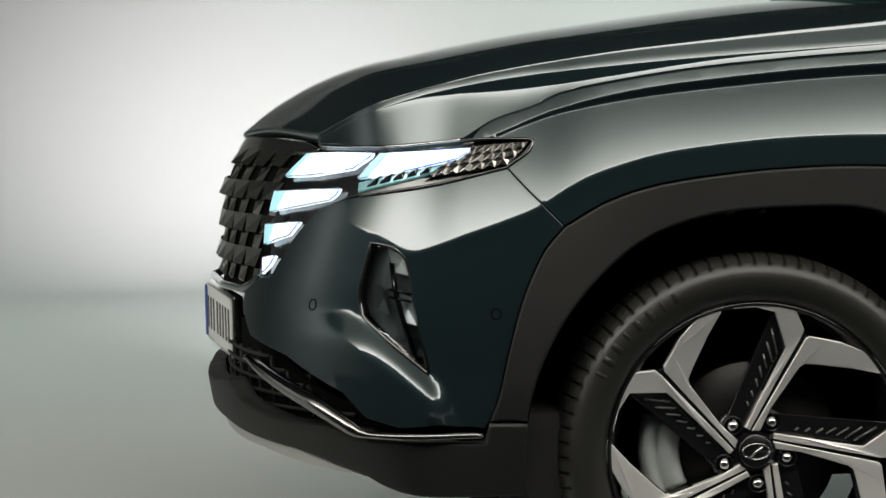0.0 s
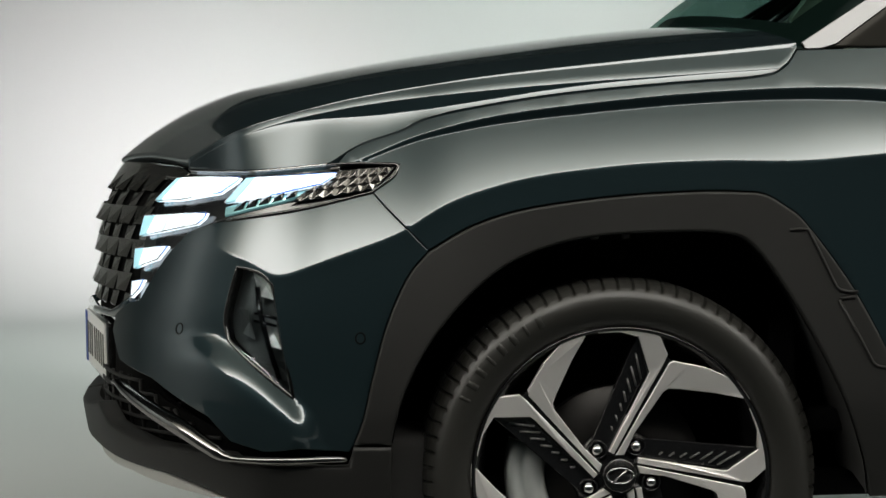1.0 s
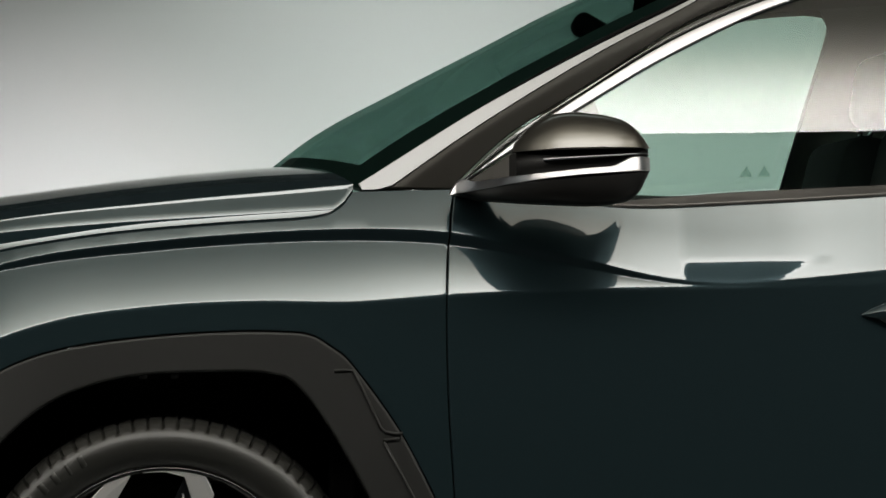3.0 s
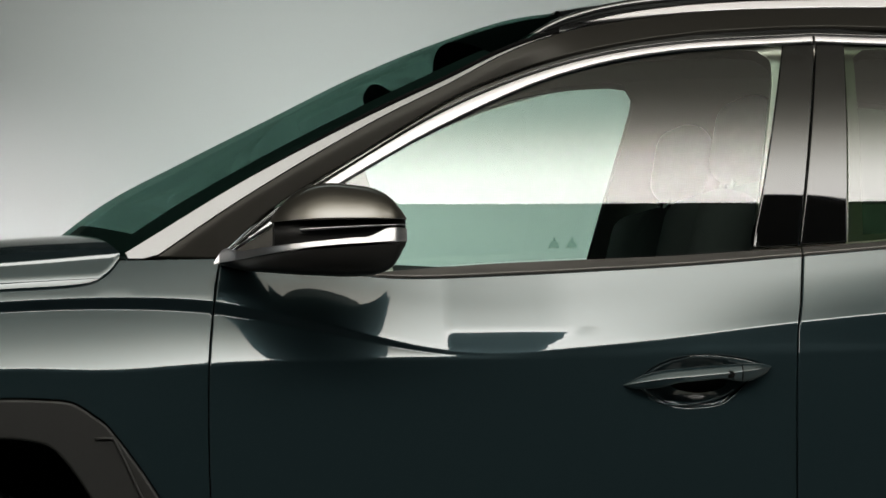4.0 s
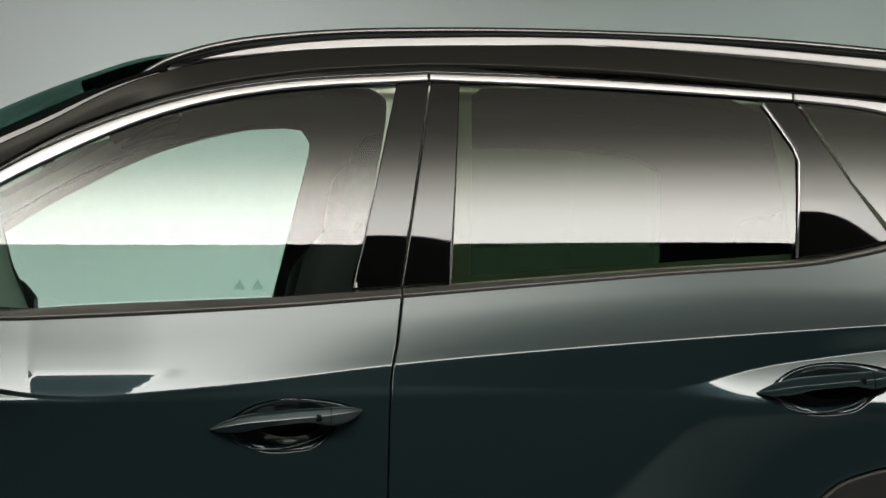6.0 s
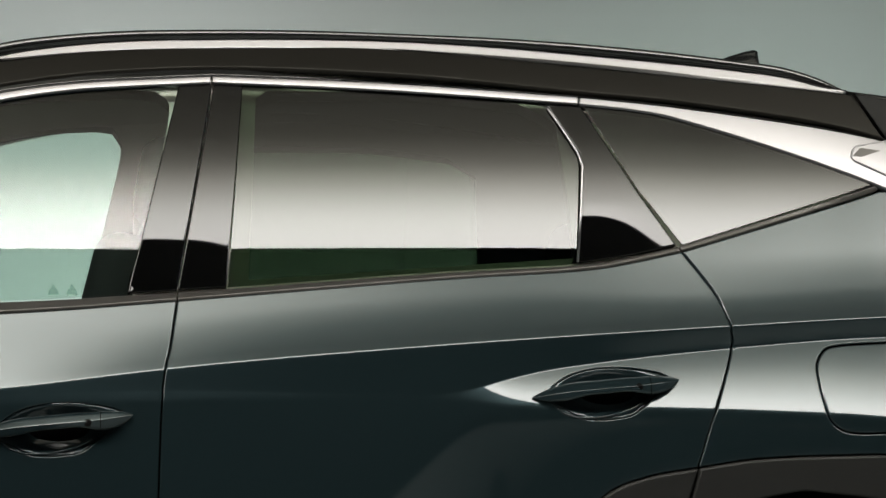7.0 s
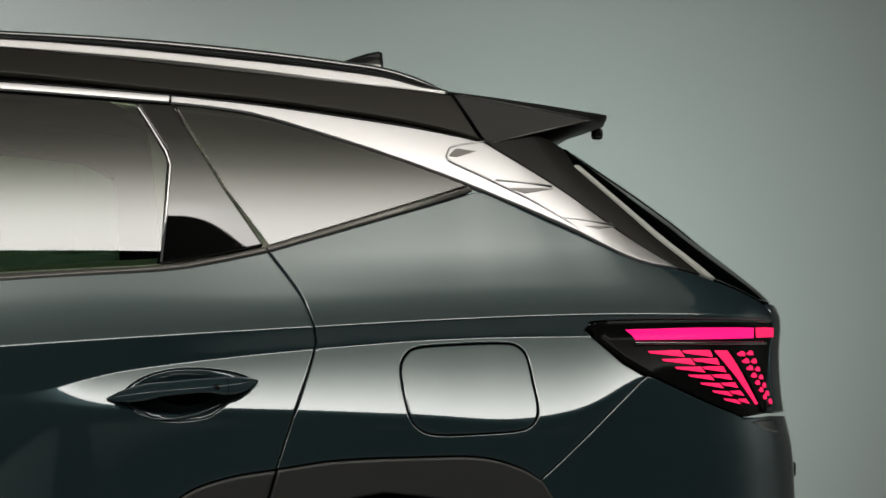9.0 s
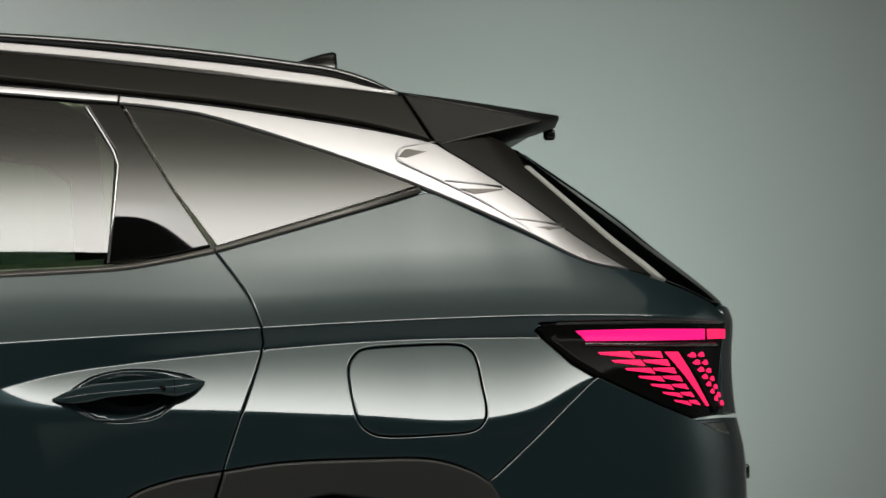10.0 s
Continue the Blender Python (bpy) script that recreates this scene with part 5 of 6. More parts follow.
def arch_liner(line, mid, far):
    p = np.array(line)
    a = skin(p[:, 0], p[:, 1], 0.0)
    rows = [a, a + (0, 0.02, 0.012), a + (0, 0.12, 0.03), a + (0, 0.34, 0.03), np.stack([0 * a[:, 0] + mid[0] + 0.1 * (a[:, 0] - mid[0]), a[:, 1] * 0 + 0.4, 0 * a[:, 2] + mid[1] + 0.1 * (a[:, 2] - mid[1])], 1)]
    rows = np.array(rows)
    if far:
        rows = rows * (1, -1, 1) + (0, 2 * HALF, 0)
    if mid[0] < 2:
        part("liner_flap", box_bm((0.12, 0.34, 0.36), (0.515, 0.25 if not far else 2 * HALF - 0.25, 0.24), 0.03), LINER, car)
    liner = loft("wheel_arch_liner", rows, LINER, car, "black felt wheel arch liner", flip=not far)
    if not far and mid[0] < 2:
        for cx in (0.85, 0.905):
            part("liner_clip", box_bm((0.014, 0.012, 0.01), (cx, 0.085, 0.765), 0.003), TRIM, liner)


for far in (False, True):
    arch_liner(ARCH_IN, (0.885, 0.345), far)
    arch_liner(arc((3.1, 0.3), (3.13, 0.5), (3.2, 0.6), (3.352, 0.69), (3.42, 0.72), (3.57, 0.745), (3.7, 0.73), (3.8, 0.67), (3.87, 0.55), (3.9, 0.3)), (3.555, 0.345), far)


# ---- front: bumper, lamps, grille, plate ----
LAMP_LOW = arc((0.45, 0.852), (0.295, 0.823), (0.116, 0.804), (0.03, 0.784))
DRL_EDGE = arc((0.03, 0.784), (-0.025, 0.735), (-0.078, 0.663))


def facets(name, cells, mat, parent, far, out, label=""):
    """Pyramids on the body side: each cell an outline of (s, z) with its tip raised."""
    for cell, tip, rise in cells:
        p = np.array(list(cell) + [tip])
        q = skin(p[:, 0], p[:, 1], -out)
        q[-1] = skin(p[-1:, 0], p[-1:, 1], -out - rise)[0]
        if far:
            q = q * (1, -1, 1) + (0, 2 * HALF, 0)
        k = len(cell)
        f = [(i, (i + 1) % k, k) for i in range(k)]
        o = mesh_object(name, q, f if not far else [t[::-1] for t in f], mat, parent, label, flat=True)


def lit(name, outline, parent, far, mat, out=0.0, rim=True):
    o = panel(name, outline, mat, parent, sink=-out, gap=0.0, roll=0.002, depth=0.006, lower=0.001, creases=False, far=far, grid=0.015)
    if rim:
        rib("lamp_edge", list(outline) + [outline[0]], 0.0016, LENS_EDGE, parent, far, out + 0.0005, 6)
    return o


def front(far):
    flat = dict(far=far, creases=False)
    bumper = panel("front_bumper", [(0.45, 0.852), (0.518, 0.786)] + ARCH_F_BUMPER + [(0.404, 0.403), (0.315, 0.412), (0.25, 0.408), (0.188, 0.424), (0.145, 0.466), (0.004, 0.525), (-0.131, 0.55), (-0.192, 0.6), (-0.19, 0.63), (-0.13, 0.655)] + DRL_EDGE[::-1] + LAMP_LOW[::-1], PAINT, car, holes=[FOG], far=far, grid=0.009, gap=0.0009, roll=0.0012)
    # fog lamp: recessed frame, reflectors, clear cover
    fog = panel("fog_lamp", FOG, FOG_GREY, bumper, "recessed fog lamp behind clear cover", sink=0.03, gap=0.0, depth=0.001, own=True, **flat)
    loop = FOG + FOG[:1]
    rib("fog_frame", loop, 0.004, BLACK, fog, far, -0.004)
    for a, b, c, d, m in (((0.212, 0.716), (0.247, 0.702), (0.262, 0.668), (0.232, 0.675), FOG_SILVER), ((0.24, 0.64), (0.27, 0.632), (0.283, 0.582), (0.254, 0.59), FOG_SILVER), ((0.19, 0.655), (0.212, 0.65), (0.232, 0.598), (0.205, 0.61), FOG_GREY), ((0.268, 0.565), (0.288, 0.56), (0.3, 0.525), (0.284, 0.53), FOG_GREY)):
        facets("fog_reflector", [((a, b, c, d), tuple(np.mean([a, b, c, d], axis=0)), -0.012)], m, fog, far, -0.014)
    rib("fog_bezel", [(0.226, 0.69), (0.24, 0.64), (0.258, 0.59), (0.28, 0.53)], 0.005, RIM_BLACK, fog, far, -0.012, 8)
    for z in (0.645, 0.632):
        rib("fog_slat", [(0.228, z), (0.25, z - 0.004), (0.272, z - 0.009)], 0.0028, RIM_BLACK, fog, far, -0.01, 6)
    for z in (0.566, 0.56, 0.554):
        rib("fog_rib", [(0.225, z), (0.245, z - 0.002), (0.262, z - 0.004)], 0.0012, FOG_GREY, fog, far, -0.016, 6)
    panel("fog_cover", FOG, LENS, fog, sink=0.004, gap=0.002, depth=0.0001, lower=0.0, **flat)
    for s0, z0 in ((0.069, 0.616), (0.43, 0.601)):
        ring = [(s0 + 0.0085 * math.cos(a), z0 + 0.0095 * math.sin(a)) for a in np.linspace(0, 2 * math.pi, 17)]
        rib("sensor_ring", ring, 0.0012, GAP, bumper, far, 0.0003, 6)
    # lower part
    panel("lower_bumper", [(0.413, 0.413), (0.404, 0.383), (0.201, 0.389), (0.186, 0.402), (0.006, 0.411), (-0.14, 0.437), (-0.2, 0.47), (-0.36, 0.455), (-0.7, 0.45), (-0.7, 0.39), (-0.3, 0.38), (-0.1, 0.366), (0.022, 0.358)] + arc((0.06, 0.353), (0.12, 0.338), (0.167, 0.322), (0.2, 0.303), (0.24, 0.29), (0.3, 0.284), (0.47, 0.28)) + [(0.482, 0.412)], CLAD, car, sink=-0.016, depth=0.03, lower=0.004, roll=0.006, **flat)
    panel("skid_plate", [(-0.7, 0.39), (-0.3, 0.38), (-0.1, 0.366), (0.022, 0.357), (0.167, 0.318), (0.1, 0.322), (0.0, 0.332), (-0.12, 0.345), (-0.7, 0.352)], SKID, car, "satin grey skid plate", sink=0.0, **flat)
    strip = [(-0.1, 0.514), (-0.075, 0.512), (0.01, 0.482), (0.096, 0.448), (0.14, 0.424), (0.175, 0.404), (0.19, 0.399), (0.21, 0.397), (0.3, 0.395), (0.402, 0.393)]
    p = np.array(bent(strip, 6))
    q = skin(p[:, 0], p[:, 1], -0.02)
    if far:
        q = q * (1, -1, 1) + (0, 2 * HALF, 0)
    size = np.interp(p[:, 0], [-0.1, -0.05, 0.1, 0.17, 0.2, 0.4], [0.005, 0.012, 0.016, 0.0125, 0.0065, 0.0055])
    tube("chrome_strip", q, size, STRIP_CHROME, car, "dark chrome strip along the bumper", n=14, up=(0, 1, 0))
    mesh_base = panel("lower_grille", [(-0.7, 0.55), (-0.2, 0.57), (-0.131, 0.55), (-0.07, 0.51), (0.1, 0.447), (0.19, 0.405), (0.006, 0.405), (-0.14, 0.43), (-0.7, 0.43)], GAP, car, sink=0.05, gap=0.0, depth=0.001, **flat)
    for i in range(5):
        z = 0.425 + 0.022 * i
        line = [(s, z) for s in np.linspace(-0.6, 0.15 - 0.062 * i, 14)]
        rib("grille_slat", line, 0.0035, DARK, mesh_base, far, -0.03, 6)
    for s0 in (-0.5, -0.4, -0.3, -0.22, -0.15, -0.085, -0.02, 0.045):
        rib("grille_upright", [(s0, 0.415), (s0 - 0.004, 0.46), (s0 - 0.012, 0.52 - max(0.0, s0 + 0.1) * 0.35)], 0.0035, DARK, mesh_base, far, -0.032, 6)
    panel("grille_chin", [(-0.7, 0.625), (-0.25, 0.625), (-0.192, 0.602), (-0.135, 0.552), (-0.2, 0.55), (-0.7, 0.545)], BLACK, car, sink=0.06, **flat)
    panel("bumper_backing", [(-0.3, 0.47), (-0.05, 0.5), (0.15, 0.44), (0.43, 0.44), (0.46, 0.34), (-0.3, 0.36)], GAP, car, sink=0.035, gap=0.0, depth=0.001, **flat)
    # headlamp
    house = [(-0.166, 0.86), (-0.15, 0.875), (-0.115, 0.893)] + arc((-0.1, 0.893), (0.02, 0.891), (0.177, 0.891), (0.338, 0.9), (0.499, 0.9)) + [(0.49, 0.879)] + LAMP_LOW + DRL_EDGE[1:] + [(-0.118, 0.657), (-0.131, 0.694), (-0.16, 0.752), (-0.173, 0.812)]
    lamp_ob = panel("headlamp", house, BLACK, car, "lit headlamp with blade daytime lights", sink=0.012, depth=0.02, **flat)
    lit("light_blade", [(-0.158, 0.84), (-0.128, 0.881), (-0.02, 0.883), (0.12, 0.882), (0.118, 0.876), (0.085, 0.855), (-0.04, 0.843)], lamp_ob, far, LIT, 0.002)
    lit("light_blade", [(0.114, 0.838), (0.14, 0.881), (0.25, 0.884), (0.366, 0.888), (0.36, 0.88), (0.34, 0.869), (0.24, 0.852)], lamp_ob, far, LIT, 0.002)
    lit("light_blade", [(-0.156, 0.776), (-0.171, 0.812), (-0.05, 0.816), (0.073, 0.82), (0.07, 0.81), (0.055, 0.8), (-0.04, 0.788)], lamp_ob, far, LIT, 0.002)
    lit("light_blade", [(-0.137, 0.717), (-0.158, 0.752), (-0.09, 0.756), (-0.02, 0.76), (-0.045, 0.736), (-0.09, 0.727)], lamp_ob, far, LIT, 0.002)
    lit("light_blade", [(-0.116, 0.664), (-0.13, 0.693), (-0.078, 0.698), (-0.09, 0.68)], lamp_ob, far, LIT, 0.002)
    for a, b, c, d in (((-0.158, 0.84), (-0.128, 0.881), (-0.108, 0.881), (-0.13, 0.842)), ((-0.156, 0.776), (-0.171, 0.812), (-0.115, 0.814), (-0.128, 0.779)), ((-0.137, 0.717), (-0.158, 0.752), (-0.115, 0.754), (-0.118, 0.72)), ((0.114, 0.838), (0.14, 0.881), (0.165, 0.882), (0.14, 0.842))):
        lit("blade_bevel", [a, b, c, d], lamp_ob, far, DIM, 0.0045, False)
    for a, b, c, d in (((-0.065, 0.846), (-0.04, 0.881), (-0.03, 0.881), (-0.05, 0.847)), ((0.02, 0.852), (0.045, 0.881), (0.052, 0.881), (0.034, 0.855)), ((0.2, 0.85), (0.222, 0.882), (0.232, 0.882), (0.214, 0.852)), ((0.27, 0.86), (0.29, 0.883), (0.297, 0.883), (0.282, 0.862)), ((-0.066, 0.788), (-0.06, 0.814), (-0.048, 0.815), (-0.05, 0.79)), ((0.006, 0.796), (0.02, 0.817), (0.028, 0.817), (0.02, 0.798))):
        lit("blade_facet", [a, b, c, d], lamp_ob, far, SOFT_LIT, 0.004, False)
    panel("low_beam", [(0.112, 0.83), (0.2, 0.842), (0.32, 0.86), (0.33, 0.857), (0.26, 0.838), (0.118, 0.814)], DIM2, lamp_ob, sink=0.006, gap=0.0, **flat)
    for i in range(5):
        s0 = 0.14 + 0.03 * i
        facets("beam_facet", [(((s0, 0.822 + 0.005 * i), (s0 + 0.024, 0.826 + 0.005 * i), (s0 + 0.026, 0.842 + 0.004 * i), (s0 + 0.004, 0.838 + 0.004 * i)), (s0 + 0.02, 0.836 + 0.005 * i), 0.006)], CHROME, lamp_ob, far, -0.004)
    cells = []
    for r in range(3):
        for i in range(7):
            u0, u1 = i / 7, (i + 1) / 7
            top = lambda u: (0.36 + 0.133 * u, 0.889 + 0.009 * u)
            low = lambda u: (0.27 + 0.18 * u, 0.835 + 0.021 * u)
            mix = lambda u, v: tuple(np.array(low(u)) * (1 - v) + np.array(top(u)) * v)
            v0, v1 = r / 3, (r + 1) / 3
            a, b, c, d = mix(u0, v0), mix(u1, v0), mix(u1, v1), mix(u0, v1)
            cells.append(((a, b, d), tuple(np.mean([a, b, d], axis=0)), 0.007))
            cells.append(((b, c, d), tuple(np.mean([b, c, d], axis=0)), 0.0015))
    facets("lamp_jewel", cells, JEWEL, lamp_ob, far, -0.004)
    rib("lamp_rim", arc((0.338, 0.901), (0.42, 0.902), (0.492, 0.9)) + arc((0.498, 0.896), (0.49, 0.879), (0.455, 0.856)) + LAMP_LOW[:16], 0.0028, BLACK, lamp_ob, far, 0.001)
    rib("lamp_rim", arc((-0.115, 0.894), (0.02, 0.8925), (0.177, 0.8925), (0.338, 0.901)), 0.003, CHROME, lamp_ob, far, -0.004)
    # grille
    base = panel("grille", [(-0.7, 0.895), (-0.45, 0.895), (-0.115, 0.888), (-0.15, 0.875), (-0.166, 0.86), (-0.173, 0.812), (-0.16, 0.752), (-0.131, 0.694), (-0.118, 0.657), (-0.19, 0.628), (-0.7, 0.62)], GAP, car, "black grille of faceted jewels", sink=0.024, gap=0.0, depth=0.02, **flat)
    panel("grille_cap", [(-0.7, 0.91), (-0.4, 0.907), (-0.2, 0.898), (-0.13, 0.889), (-0.15, 0.88), (-0.45, 0.882), (-0.7, 0.882)], JEWEL_DARK, base, sink=0.014, gap=0.0, depth=0.02, **flat)
    cells = []
    edge = smooth([(0.6, -0.2), (0.657, -0.125), (0.694, -0.138), (0.752, -0.165), (0.812, -0.18), (0.86, -0.175), (0.92, -0.12)])
    small = []
    for r, z in enumerate((0.675, 0.736, 0.797, 0.858)):
        for i in range(7):
            s0 = -0.64 + 0.1 * i + (0.05 if r % 2 else 0)
            lim = float(edge(z))
            if s0 > lim - 0.02:
                continue
            right = min(s0 + 0.052, lim)
            cells.append((((s0 - 0.036, z - 0.004), (min(s0 + 0.036, lim), z - 0.004), (right, min(0.892, z + 0.03)), (s0 - 0.052, min(0.892, z + 0.03))), (s0 - 0.004, z), 0.009))
            if s0 + 0.05 < lim:
                small.append((((s0 + 0.03, z - 0.034), (s0 + 0.066, z - 0.034), (s0 + 0.074, z - 0.006), (s0 + 0.022, z - 0.006)), (s0 + 0.046, z - 0.028), 0.007))
    facets("grille_jewel", cells, JEWEL_DARK, base, far, -0.014)
    facets("grille_stud", small, JEWEL_DARK, base, far, -0.018)
    rib("grille_rim", [(-0.7, 0.628), (-0.4, 0.628), (-0.23, 0.63), (-0.18, 0.64), (-0.125, 0.66)], 0.008, PAINT, base, far, -0.006)


LENS_EDGE = glass("blue_lens_edge", (0.25, 0.45, 0.85), 1.5)
DIM = material("cool_light_guide", (0.5, 0.75, 0.8), 0.2, emit=(0.35, 0.8, 0.95), power=0.55)
SOFT_LIT = material("frosted_light_guide", (0.6, 0.7, 0.72), 0.3, emit=(0.72, 0.9, 0.95), power=0.72)
DIM2 = material("teal_reflector", (0.25, 0.45, 0.45), 0.25, 0.6, emit=(0.3, 0.75, 0.8), power=0.12)
JEWEL = material("faceted_lamp_metal", (0.3, 0.29, 0.28), 0.22, 1.0)
JEWEL_DARK = material("dark_chrome_jewel", (0.2, 0.2, 0.185), 0.2, 0.9, 0.6)
FOG_GREY = material("grey_lamp_housing", (0.11, 0.115, 0.11), 0.25, 0.3)
FOG_SILVER = material("silvered_reflector", (0.8, 0.78, 0.74), 0.35, 0.5)
SKID = material("satin_grey_skid", (0.5, 0.49, 0.47), 0.4, 0.7)
STRIP_CHROME = material("smoked_chrome", (0.2, 0.195, 0.19), 0.16, 1.0)
for far in (False, True):
    front(far)


def number_plate():
    m = pose(-0.064, HALF, 0.54, 0, 0, 97.2)
    white = material("plate_white", (0.85, 0.85, 0.83), 0.45)
    dark = material("plate_ink", (0.12, 0.12, 0.11), 0.5)
    blue = material("plate_blue", (0.02, 0.06, 0.3), 0.45)

    def put(name, size, at, mat, parent, label=""):
        bm = box_bm(size, at, min(size) * 0.3, 2)
        bmesh.ops.transform(bm, matrix=m, verts=bm.verts)
        return part(name, bm, mat, parent, label)

    # the plate's own frame: x across the car, y along it, z up
    holder = put("plate_holder", (0.535, 0.022, 0.13), (0, -0.004, -0.003), BLACK, None)
    tagged(holder, "white number plate with dark bars in black holder", "number plate")
    put("plate", (0.52, 0.004, 0.11), (0, 0.009, 0), white, holder)
    put("plate_band", (0.04, 0.002, 0.106), (0.238, 0.0125, 0), blue, holder)
    for i in range(8):
        put("plate_bar", (0.016, 0.002, 0.066), (0.195 - 0.058 * i - (0.02 if i > 2 else 0), 0.0122, 0), dark, holder)


number_plate()
part("bumper_core", box_bm((0.5, 1.1, 0.5), (0.36, HALF, 0.62), 0.05), GAP, car)


# ---- tail lamps ----
def tail_lamp(far):
    base = panel("tail_lamp", TAIL_LAMP, LAMP_BLACK, car, "dark tail lamp with lit red bar and segments", sink=-0.001, lower=0.004, roll=0.008, far=far, creases=False)

    def cell(name, pts, mat=None, out=0.004):
        panel(name, pts, mat or RED, base, sink=-out, gap=0.0, roll=0.0008, depth=0.004, lower=0.0005, grid=0.02, far=far, creases=False)

    cell("light_bar", [(4.0328, 1.0364), (4.047, 1.0372), (4.18, 1.0412), (4.335, 1.0439), (4.338, 1.0246), (4.2, 1.021), (4.0528, 1.0191)], PINK)
    cell("light_bar", [(4.346, 1.0441), (4.395, 1.0455), (4.4286, 1.046), (4.4346, 1.0282), (4.35, 1.0255)])
    along = lambda a, b, u: (a[0] + (b[0] - a[0]) * u, a[1] + (b[1] - a[1]) * u)
    for k in range(7):
        u = k / 6
        tip, top, low = along((4.075, 0.998), (4.233, 0.911), u), along((4.14, 1.0002), (4.2665, 0.9087), u), along((4.1496, 0.988), (4.277, 0.9007), u)
        cell("light_cell", [tip, top, low, (tip[0] + 0.004, tip[1] - 0.0035)])
        tip, top, low = along((4.146, 0.9995), (4.272, 0.9101), u), along((4.2087, 1.0006), (4.2935, 0.9108), u), along((4.2137, 0.9884), (4.3045, 0.9017), u)
        cell("light_cell", [tip, top, low, (tip[0] + 0.006, tip[1] - 0.0045)])
        for a, b, w in (((4.284, 0.997), (4.366, 0.916), 0.019), ((4.316, 0.9985), (4.395, 0.908), 0.016)):
            c = along(a, b, u)
            w *= 1 - 0.5 * u
            cell("light_cell", [(c[0] - 0.3 * w, c[1] - 0.003), (c[0] + 0.5 * w, c[1] + 0.003), (c[0] + w, c[1] + 0.001), (c[0] + 1.1 * w, c[1] - 0.006), (c[0] + 0.3 * w, c[1] - 0.0065)])
    cell("light_slant", [(4.2201, 1.0), (4.2525, 1.0003), (4.3355, 0.9007), (4.328, 0.8996)])
    rib("lamp_divider", [(4.27, 1.0), (4.308, 0.95), (4.352, 0.885)], 0.002, GAP, base, far, 0.003)
    rib("lamp_lip", arc((4.05, 1.012), (4.2, 1.0125), (4.39, 1.016)), 0.004, BLACK, base, far, 0.002)
    panel("lamp_brow", [(3.99, 1.043), (4.2, 1.047), (4.44, 1.054), (4.44, 1.068), (4.2, 1.061), (4.0, 1.056)], BLACK, base, sink=0.002, far=far, creases=False)


LAMP_BLACK = material("black_lamp_lens", (0.003, 0.003, 0.003), 0.2, spec=0.03)
PINK = material("lit_magenta_bar", (0.25, 0.0, 0.03), 0.4, spec=0.08, emit=(1.0, 0.012, 0.2), power=1.15)
for far in (False, True):
    tail_lamp(far)
part("rear_sensor", box_bm((0.02, 0.05, 0.03), (4.482, 0.62, 0.77), 0.006), BLACK, car)


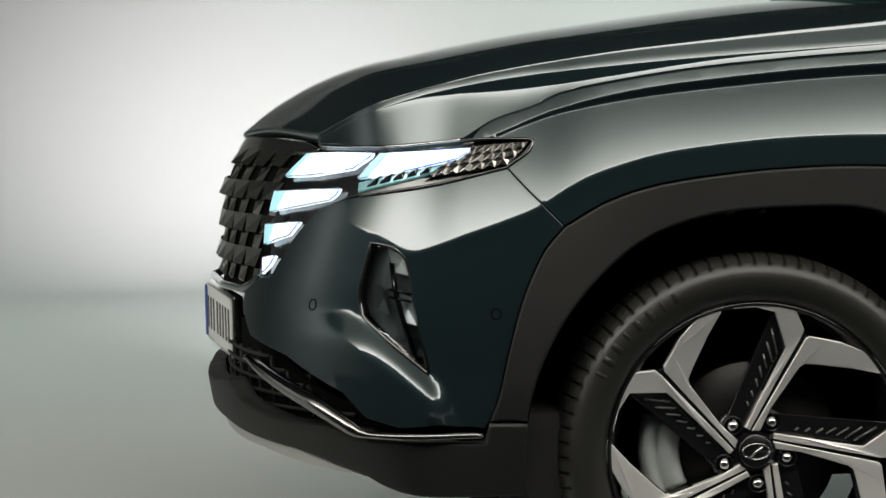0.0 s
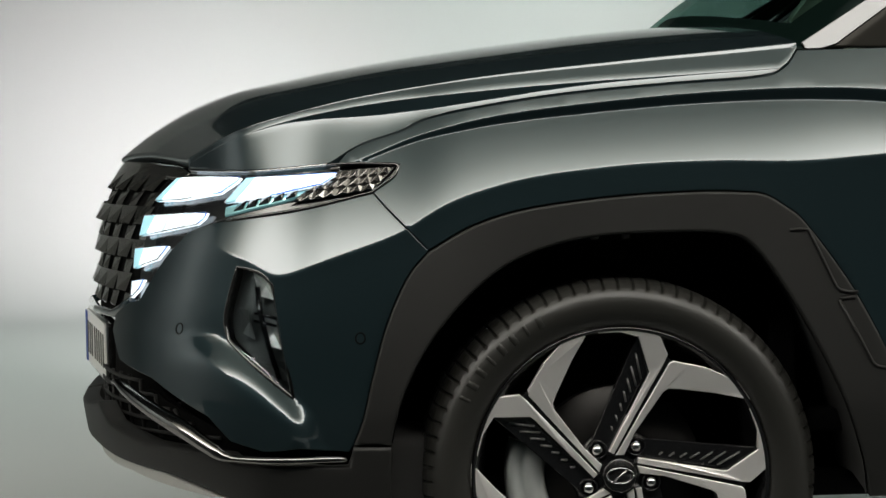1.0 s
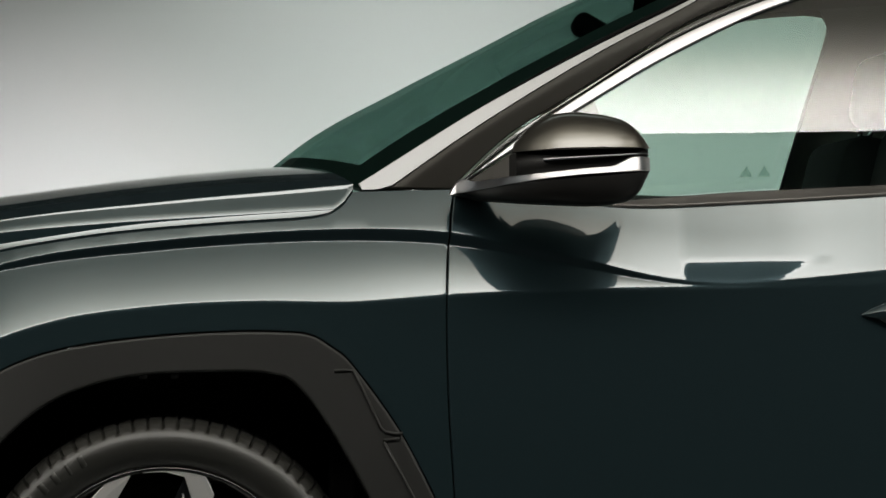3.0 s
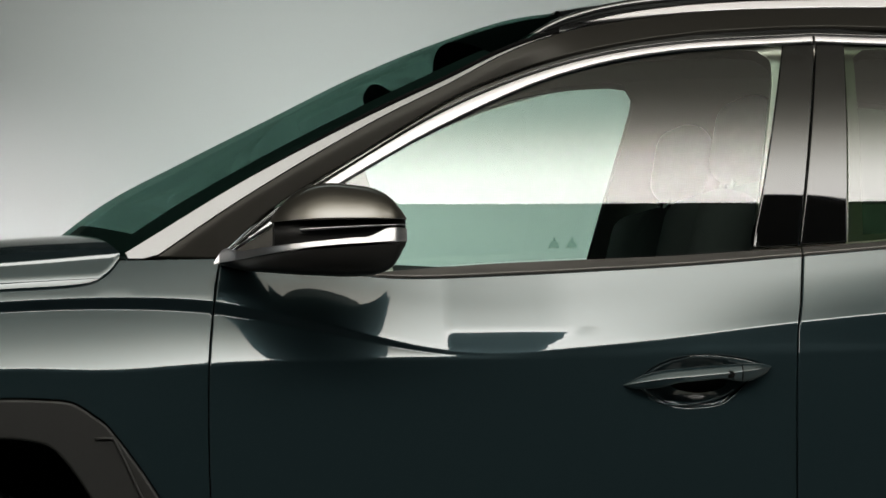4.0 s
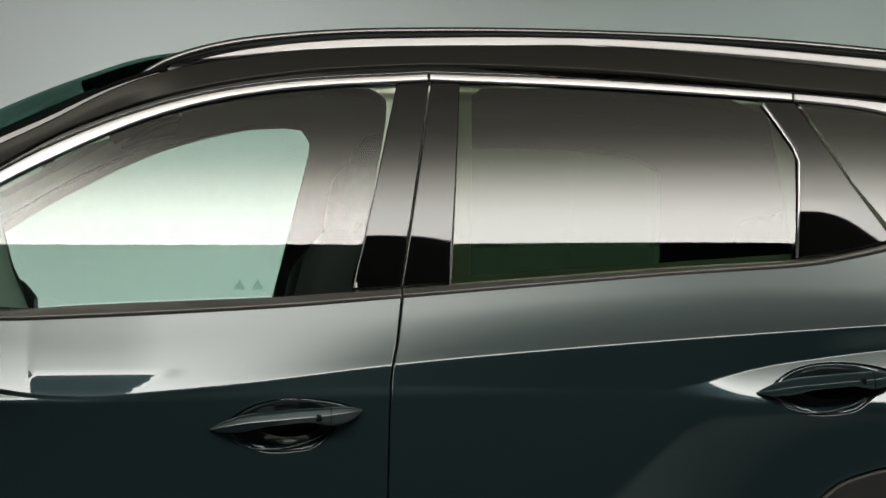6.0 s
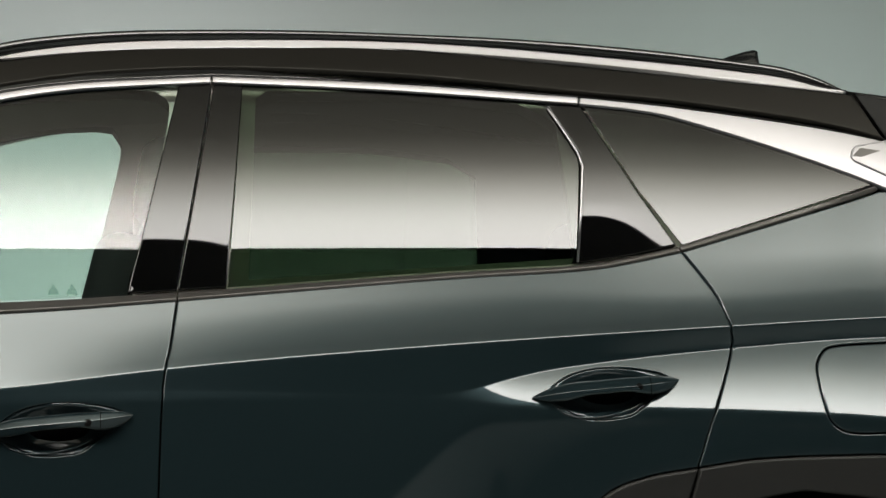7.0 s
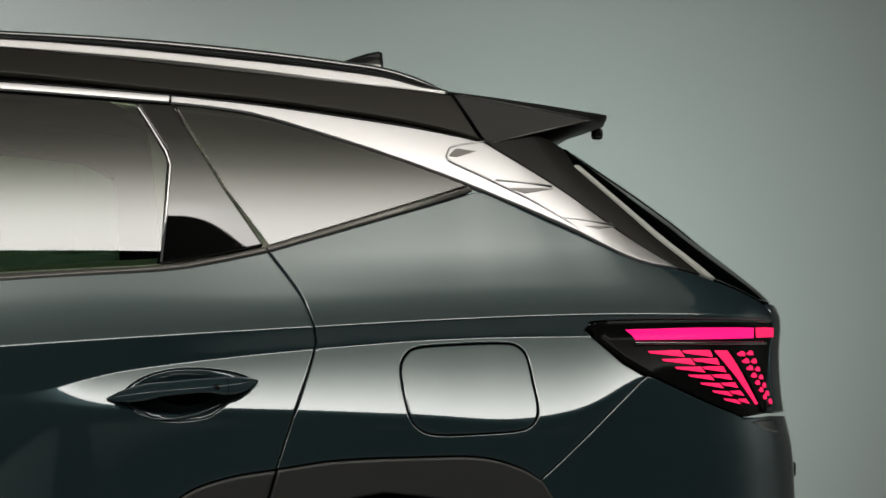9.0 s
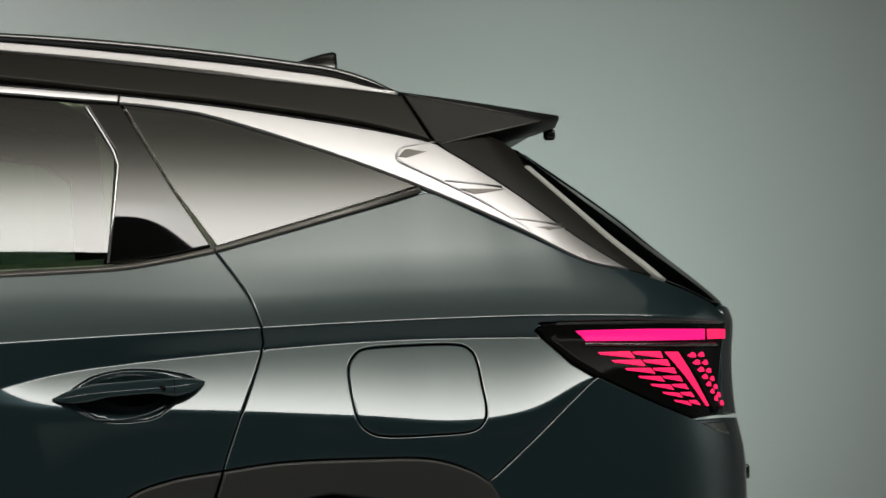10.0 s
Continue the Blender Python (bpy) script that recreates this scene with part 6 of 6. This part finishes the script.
# ---- door mirrors ----
def mirror(far):
    out = smooth([(1.4, 0.05), (1.43, 0.02), (1.47, -0.07), (1.5, -0.118), (1.54, -0.15), (1.62, -0.166), (1.67, -0.162), (1.7, -0.145), (1.714, -0.118)])

    def shell(name, cols, mat, parent, label="", n=48, lo=1.488, hi=1.713):
        """Rows along x of section points (depth behind the outer line, height)."""
        rows = []
        for x in lo + (hi - lo) * (0.5 - 0.5 * np.cos(np.linspace(0, math.pi, n))):
            rows.append([(x, float(out(x)) + d, z) for d, z in cols(x)])
        rows = np.array(rows)
        rows[..., 0] += 0.037 * np.maximum(rows[..., 0] - 1.49, 0)
        rows[..., 2] += 0.11 * np.maximum(rows[..., 2] - 1.1, 0)
        if far:
            rows = rows * (1, -1, 1) + (0, 2 * HALF, 0)
        return loft(name, rows, mat, parent, label, caps=True, flip=far)

    dome = smooth([(1.488, 1.141), (1.491, 1.149), (1.4975, 1.158), (1.515, 1.176), (1.542, 1.193), (1.573, 1.2), (1.621, 1.198), (1.659, 1.191), (1.678, 1.183), (1.697, 1.165), (1.709, 1.149), (1.713, 1.1425)])
    line = smooth([(1.488, 1.1395), (1.571, 1.1405), (1.713, 1.142)])

    def cap_cols(x):
        lo, hi = float(line(x)), max(float(dome(x)), float(line(x)) + 0.0006)
        h = hi - lo
        side_in = [(0.02, 0.0), (0.001, 0.0), (0.0, 0.02), (0.0008, 0.05), (0.0048, 0.2), (0.0104, 0.4), (0.0165, 0.55), (0.0243, 0.7), (0.032, 0.8), (0.043, 0.9), (0.057, 0.97), (0.08, 1.0), (0.12, 0.99), (0.15, 0.9), (0.16, 0.0)]
        return [(d * (h / 0.058) ** 0.7 if d > 0.0025 else d, lo + h * f) for d, f in side_in]

    cap = shell("mirror", cap_cols, MIRROR_CAP, car, "dark door mirror toned brown for its warm reflections, with satin blade")
    shell("mirror_waist", lambda x: [(0.15, float(line(x)) - 0.001), (0.014, float(line(x)) - 0.001), (0.016, 1.1), (0.15, 1.1)], SATIN_BLACK, cap, lo=1.494, hi=1.71)
    foot = smooth([(1.4, 1.077), (1.447, 1.066), (1.476, 1.0615), (1.572, 1.053), (1.629, 1.0512), (1.658, 1.0535), (1.678, 1.059), (1.692, 1.07), (1.702, 1.086), (1.709, 1.102), (1.7115, 1.106)])
    up = smooth([(1.39, 1.0775), (1.401, 1.096), (1.436, 1.098), (1.475, 1.101), (1.522, 1.105), (1.57, 1.109), (1.628, 1.1135), (1.646, 1.1145), (1.662, 1.121), (1.675, 1.1275), (1.712, 1.1285)])
    low = smooth([(1.39, 1.076), (1.427, 1.082), (1.474, 1.088), (1.57, 1.1), (1.666, 1.1055), (1.712, 1.107)])

    def base_cols(x):
        b, t = float(foot(x)), max(float(low(x)), float(foot(x)) + 0.0005)
        h = t - b
        return [(0.16, t + 0.002), (0.006, t + 0.002), (0.001, t), (0.0, t - 0.1 * h), (0.004, t - 0.45 * h), (0.012, b + 0.22 * h), (0.024, b + 0.06 * h), (0.045, b), (0.13, b), (0.16, b + 0.4 * h)]

    shell("mirror_base", base_cols, SATIN_BLACK, cap, "satin black mirror base", lo=1.402, hi=1.7115)

    def blade_cols(x):
        b, t = float(low(x)), max(float(up(x)), float(low(x)) + 0.0006)
        h = t - b
        return [(0.02, b), (-0.0035, b), (-0.0045, b + 0.03 * h)] + [(-0.0045 + 0.4 * h * f, b + h * f) for f in (0.07, 0.3, 0.6, 0.9, 0.97)] + [(-0.0035 + 0.4 * h, t), (0.03, t + 0.001)]

    shell("mirror_blade", blade_cols, SATIN, cap, "satin silver blade", n=90, lo=1.391, hi=1.712)
    shell("indicator", lambda x: [(0.02, 1.1235 + 0.054 * (x - 1.53)), (0.004, 1.1235 + 0.054 * (x - 1.53)), (0.0065, 1.1285 + 0.036 * (x - 1.53)), (0.02, 1.1285 + 0.036 * (x - 1.53))], GARNISH, cap, lo=1.535, hi=1.7115)


SATIN_BLACK = material("satin_black_mirror", (0.008, 0.0075, 0.007), 0.45, spec=0.2)

for far in (False, True):
    mirror(far)


# ---- cabin ----
def cushion(name, size, at, tilt, mat, parent=None, label="", bevel=0.05):
    bm = box_bm(size, (0, 0, 0), min(bevel, min(size) * 0.45), 5)
    bmesh.ops.transform(bm, matrix=Matrix.Translation(at) @ Matrix.Rotation(radians(tilt), 4, "Y"), verts=bm.verts)
    return part(name, bm, mat, parent, label)


FABRIC = material("dark_seat_cloth", (0.02, 0.02, 0.02), 0.85, bump=0.3, bump_scale=900)
for y in (0.56, 1.305):
    seat = cushion("front_seat", (0.5, 0.5, 0.16), (2.0, y, 0.62), -6, FABRIC, car, "dark cloth front seat")
    cushion("backrest", (0.13, 0.48, 0.62), (2.31, y, 0.92), 14, FABRIC, seat)
    cushion("headrest", (0.1, 0.25, 0.17), (2.44, y, 1.33), 10, FABRIC, seat, bevel=0.045)
    for dy in (-0.06, 0.06):
        tube("headrest_post", [(2.385, y + dy, 1.2), (2.42, y + dy, 1.28)], 0.006, CHROME, seat, n=8)
bench = cushion("rear_seat", (0.5, 1.3, 0.16), (2.95, HALF, 0.64), -5, FABRIC, car, "dark cloth rear bench")
cushion("backrest", (0.13, 1.3, 0.55), (3.24, HALF, 0.93), 16, FABRIC, bench)
for y in (0.53, HALF, 1.33):
    cushion("headrest", (0.09, 0.26, 0.14), (3.36, y, 1.235), 12, FABRIC, bench, bevel=0.04)
cushion("dashboard", (0.55, 1.45, 0.26), (1.36, HALF, 0.91), 4, CABIN, car, "dark dashboard under the windscreen", 0.08)
part("cowl", box_bm((0.3, 1.45, 0.03), (1.17, HALF, 1.03), 0.012), CABIN, car)
part("cabin_floor", box_bm((2.9, 1.5, 0.04), (2.7, HALF, 0.42), 0.01), GAP, car)
part("boot_floor", box_bm((0.9, 1.4, 0.04), (3.85, HALF, 0.8), 0.01), CABIN, car)
part("underbody", box_bm((3.4, 1.4, 0.05), (2.3, HALF, 0.3), 0.02), GAP, car)
part("firewall", box_bm((0.05, 1.5, 0.6), (1.2, HALF, 0.72), 0.01), GAP, car)
glassy = cushion("cabin_mirror", (0.03, 0.22, 0.06), (1.79, HALF, 1.42), 10, GAP, car, "dark cabin mirror", 0.02)
cushion("mirror_mount", (0.09, 0.07, 0.05), (1.75, HALF, 1.44), 30, GAP, glassy, bevel=0.02)
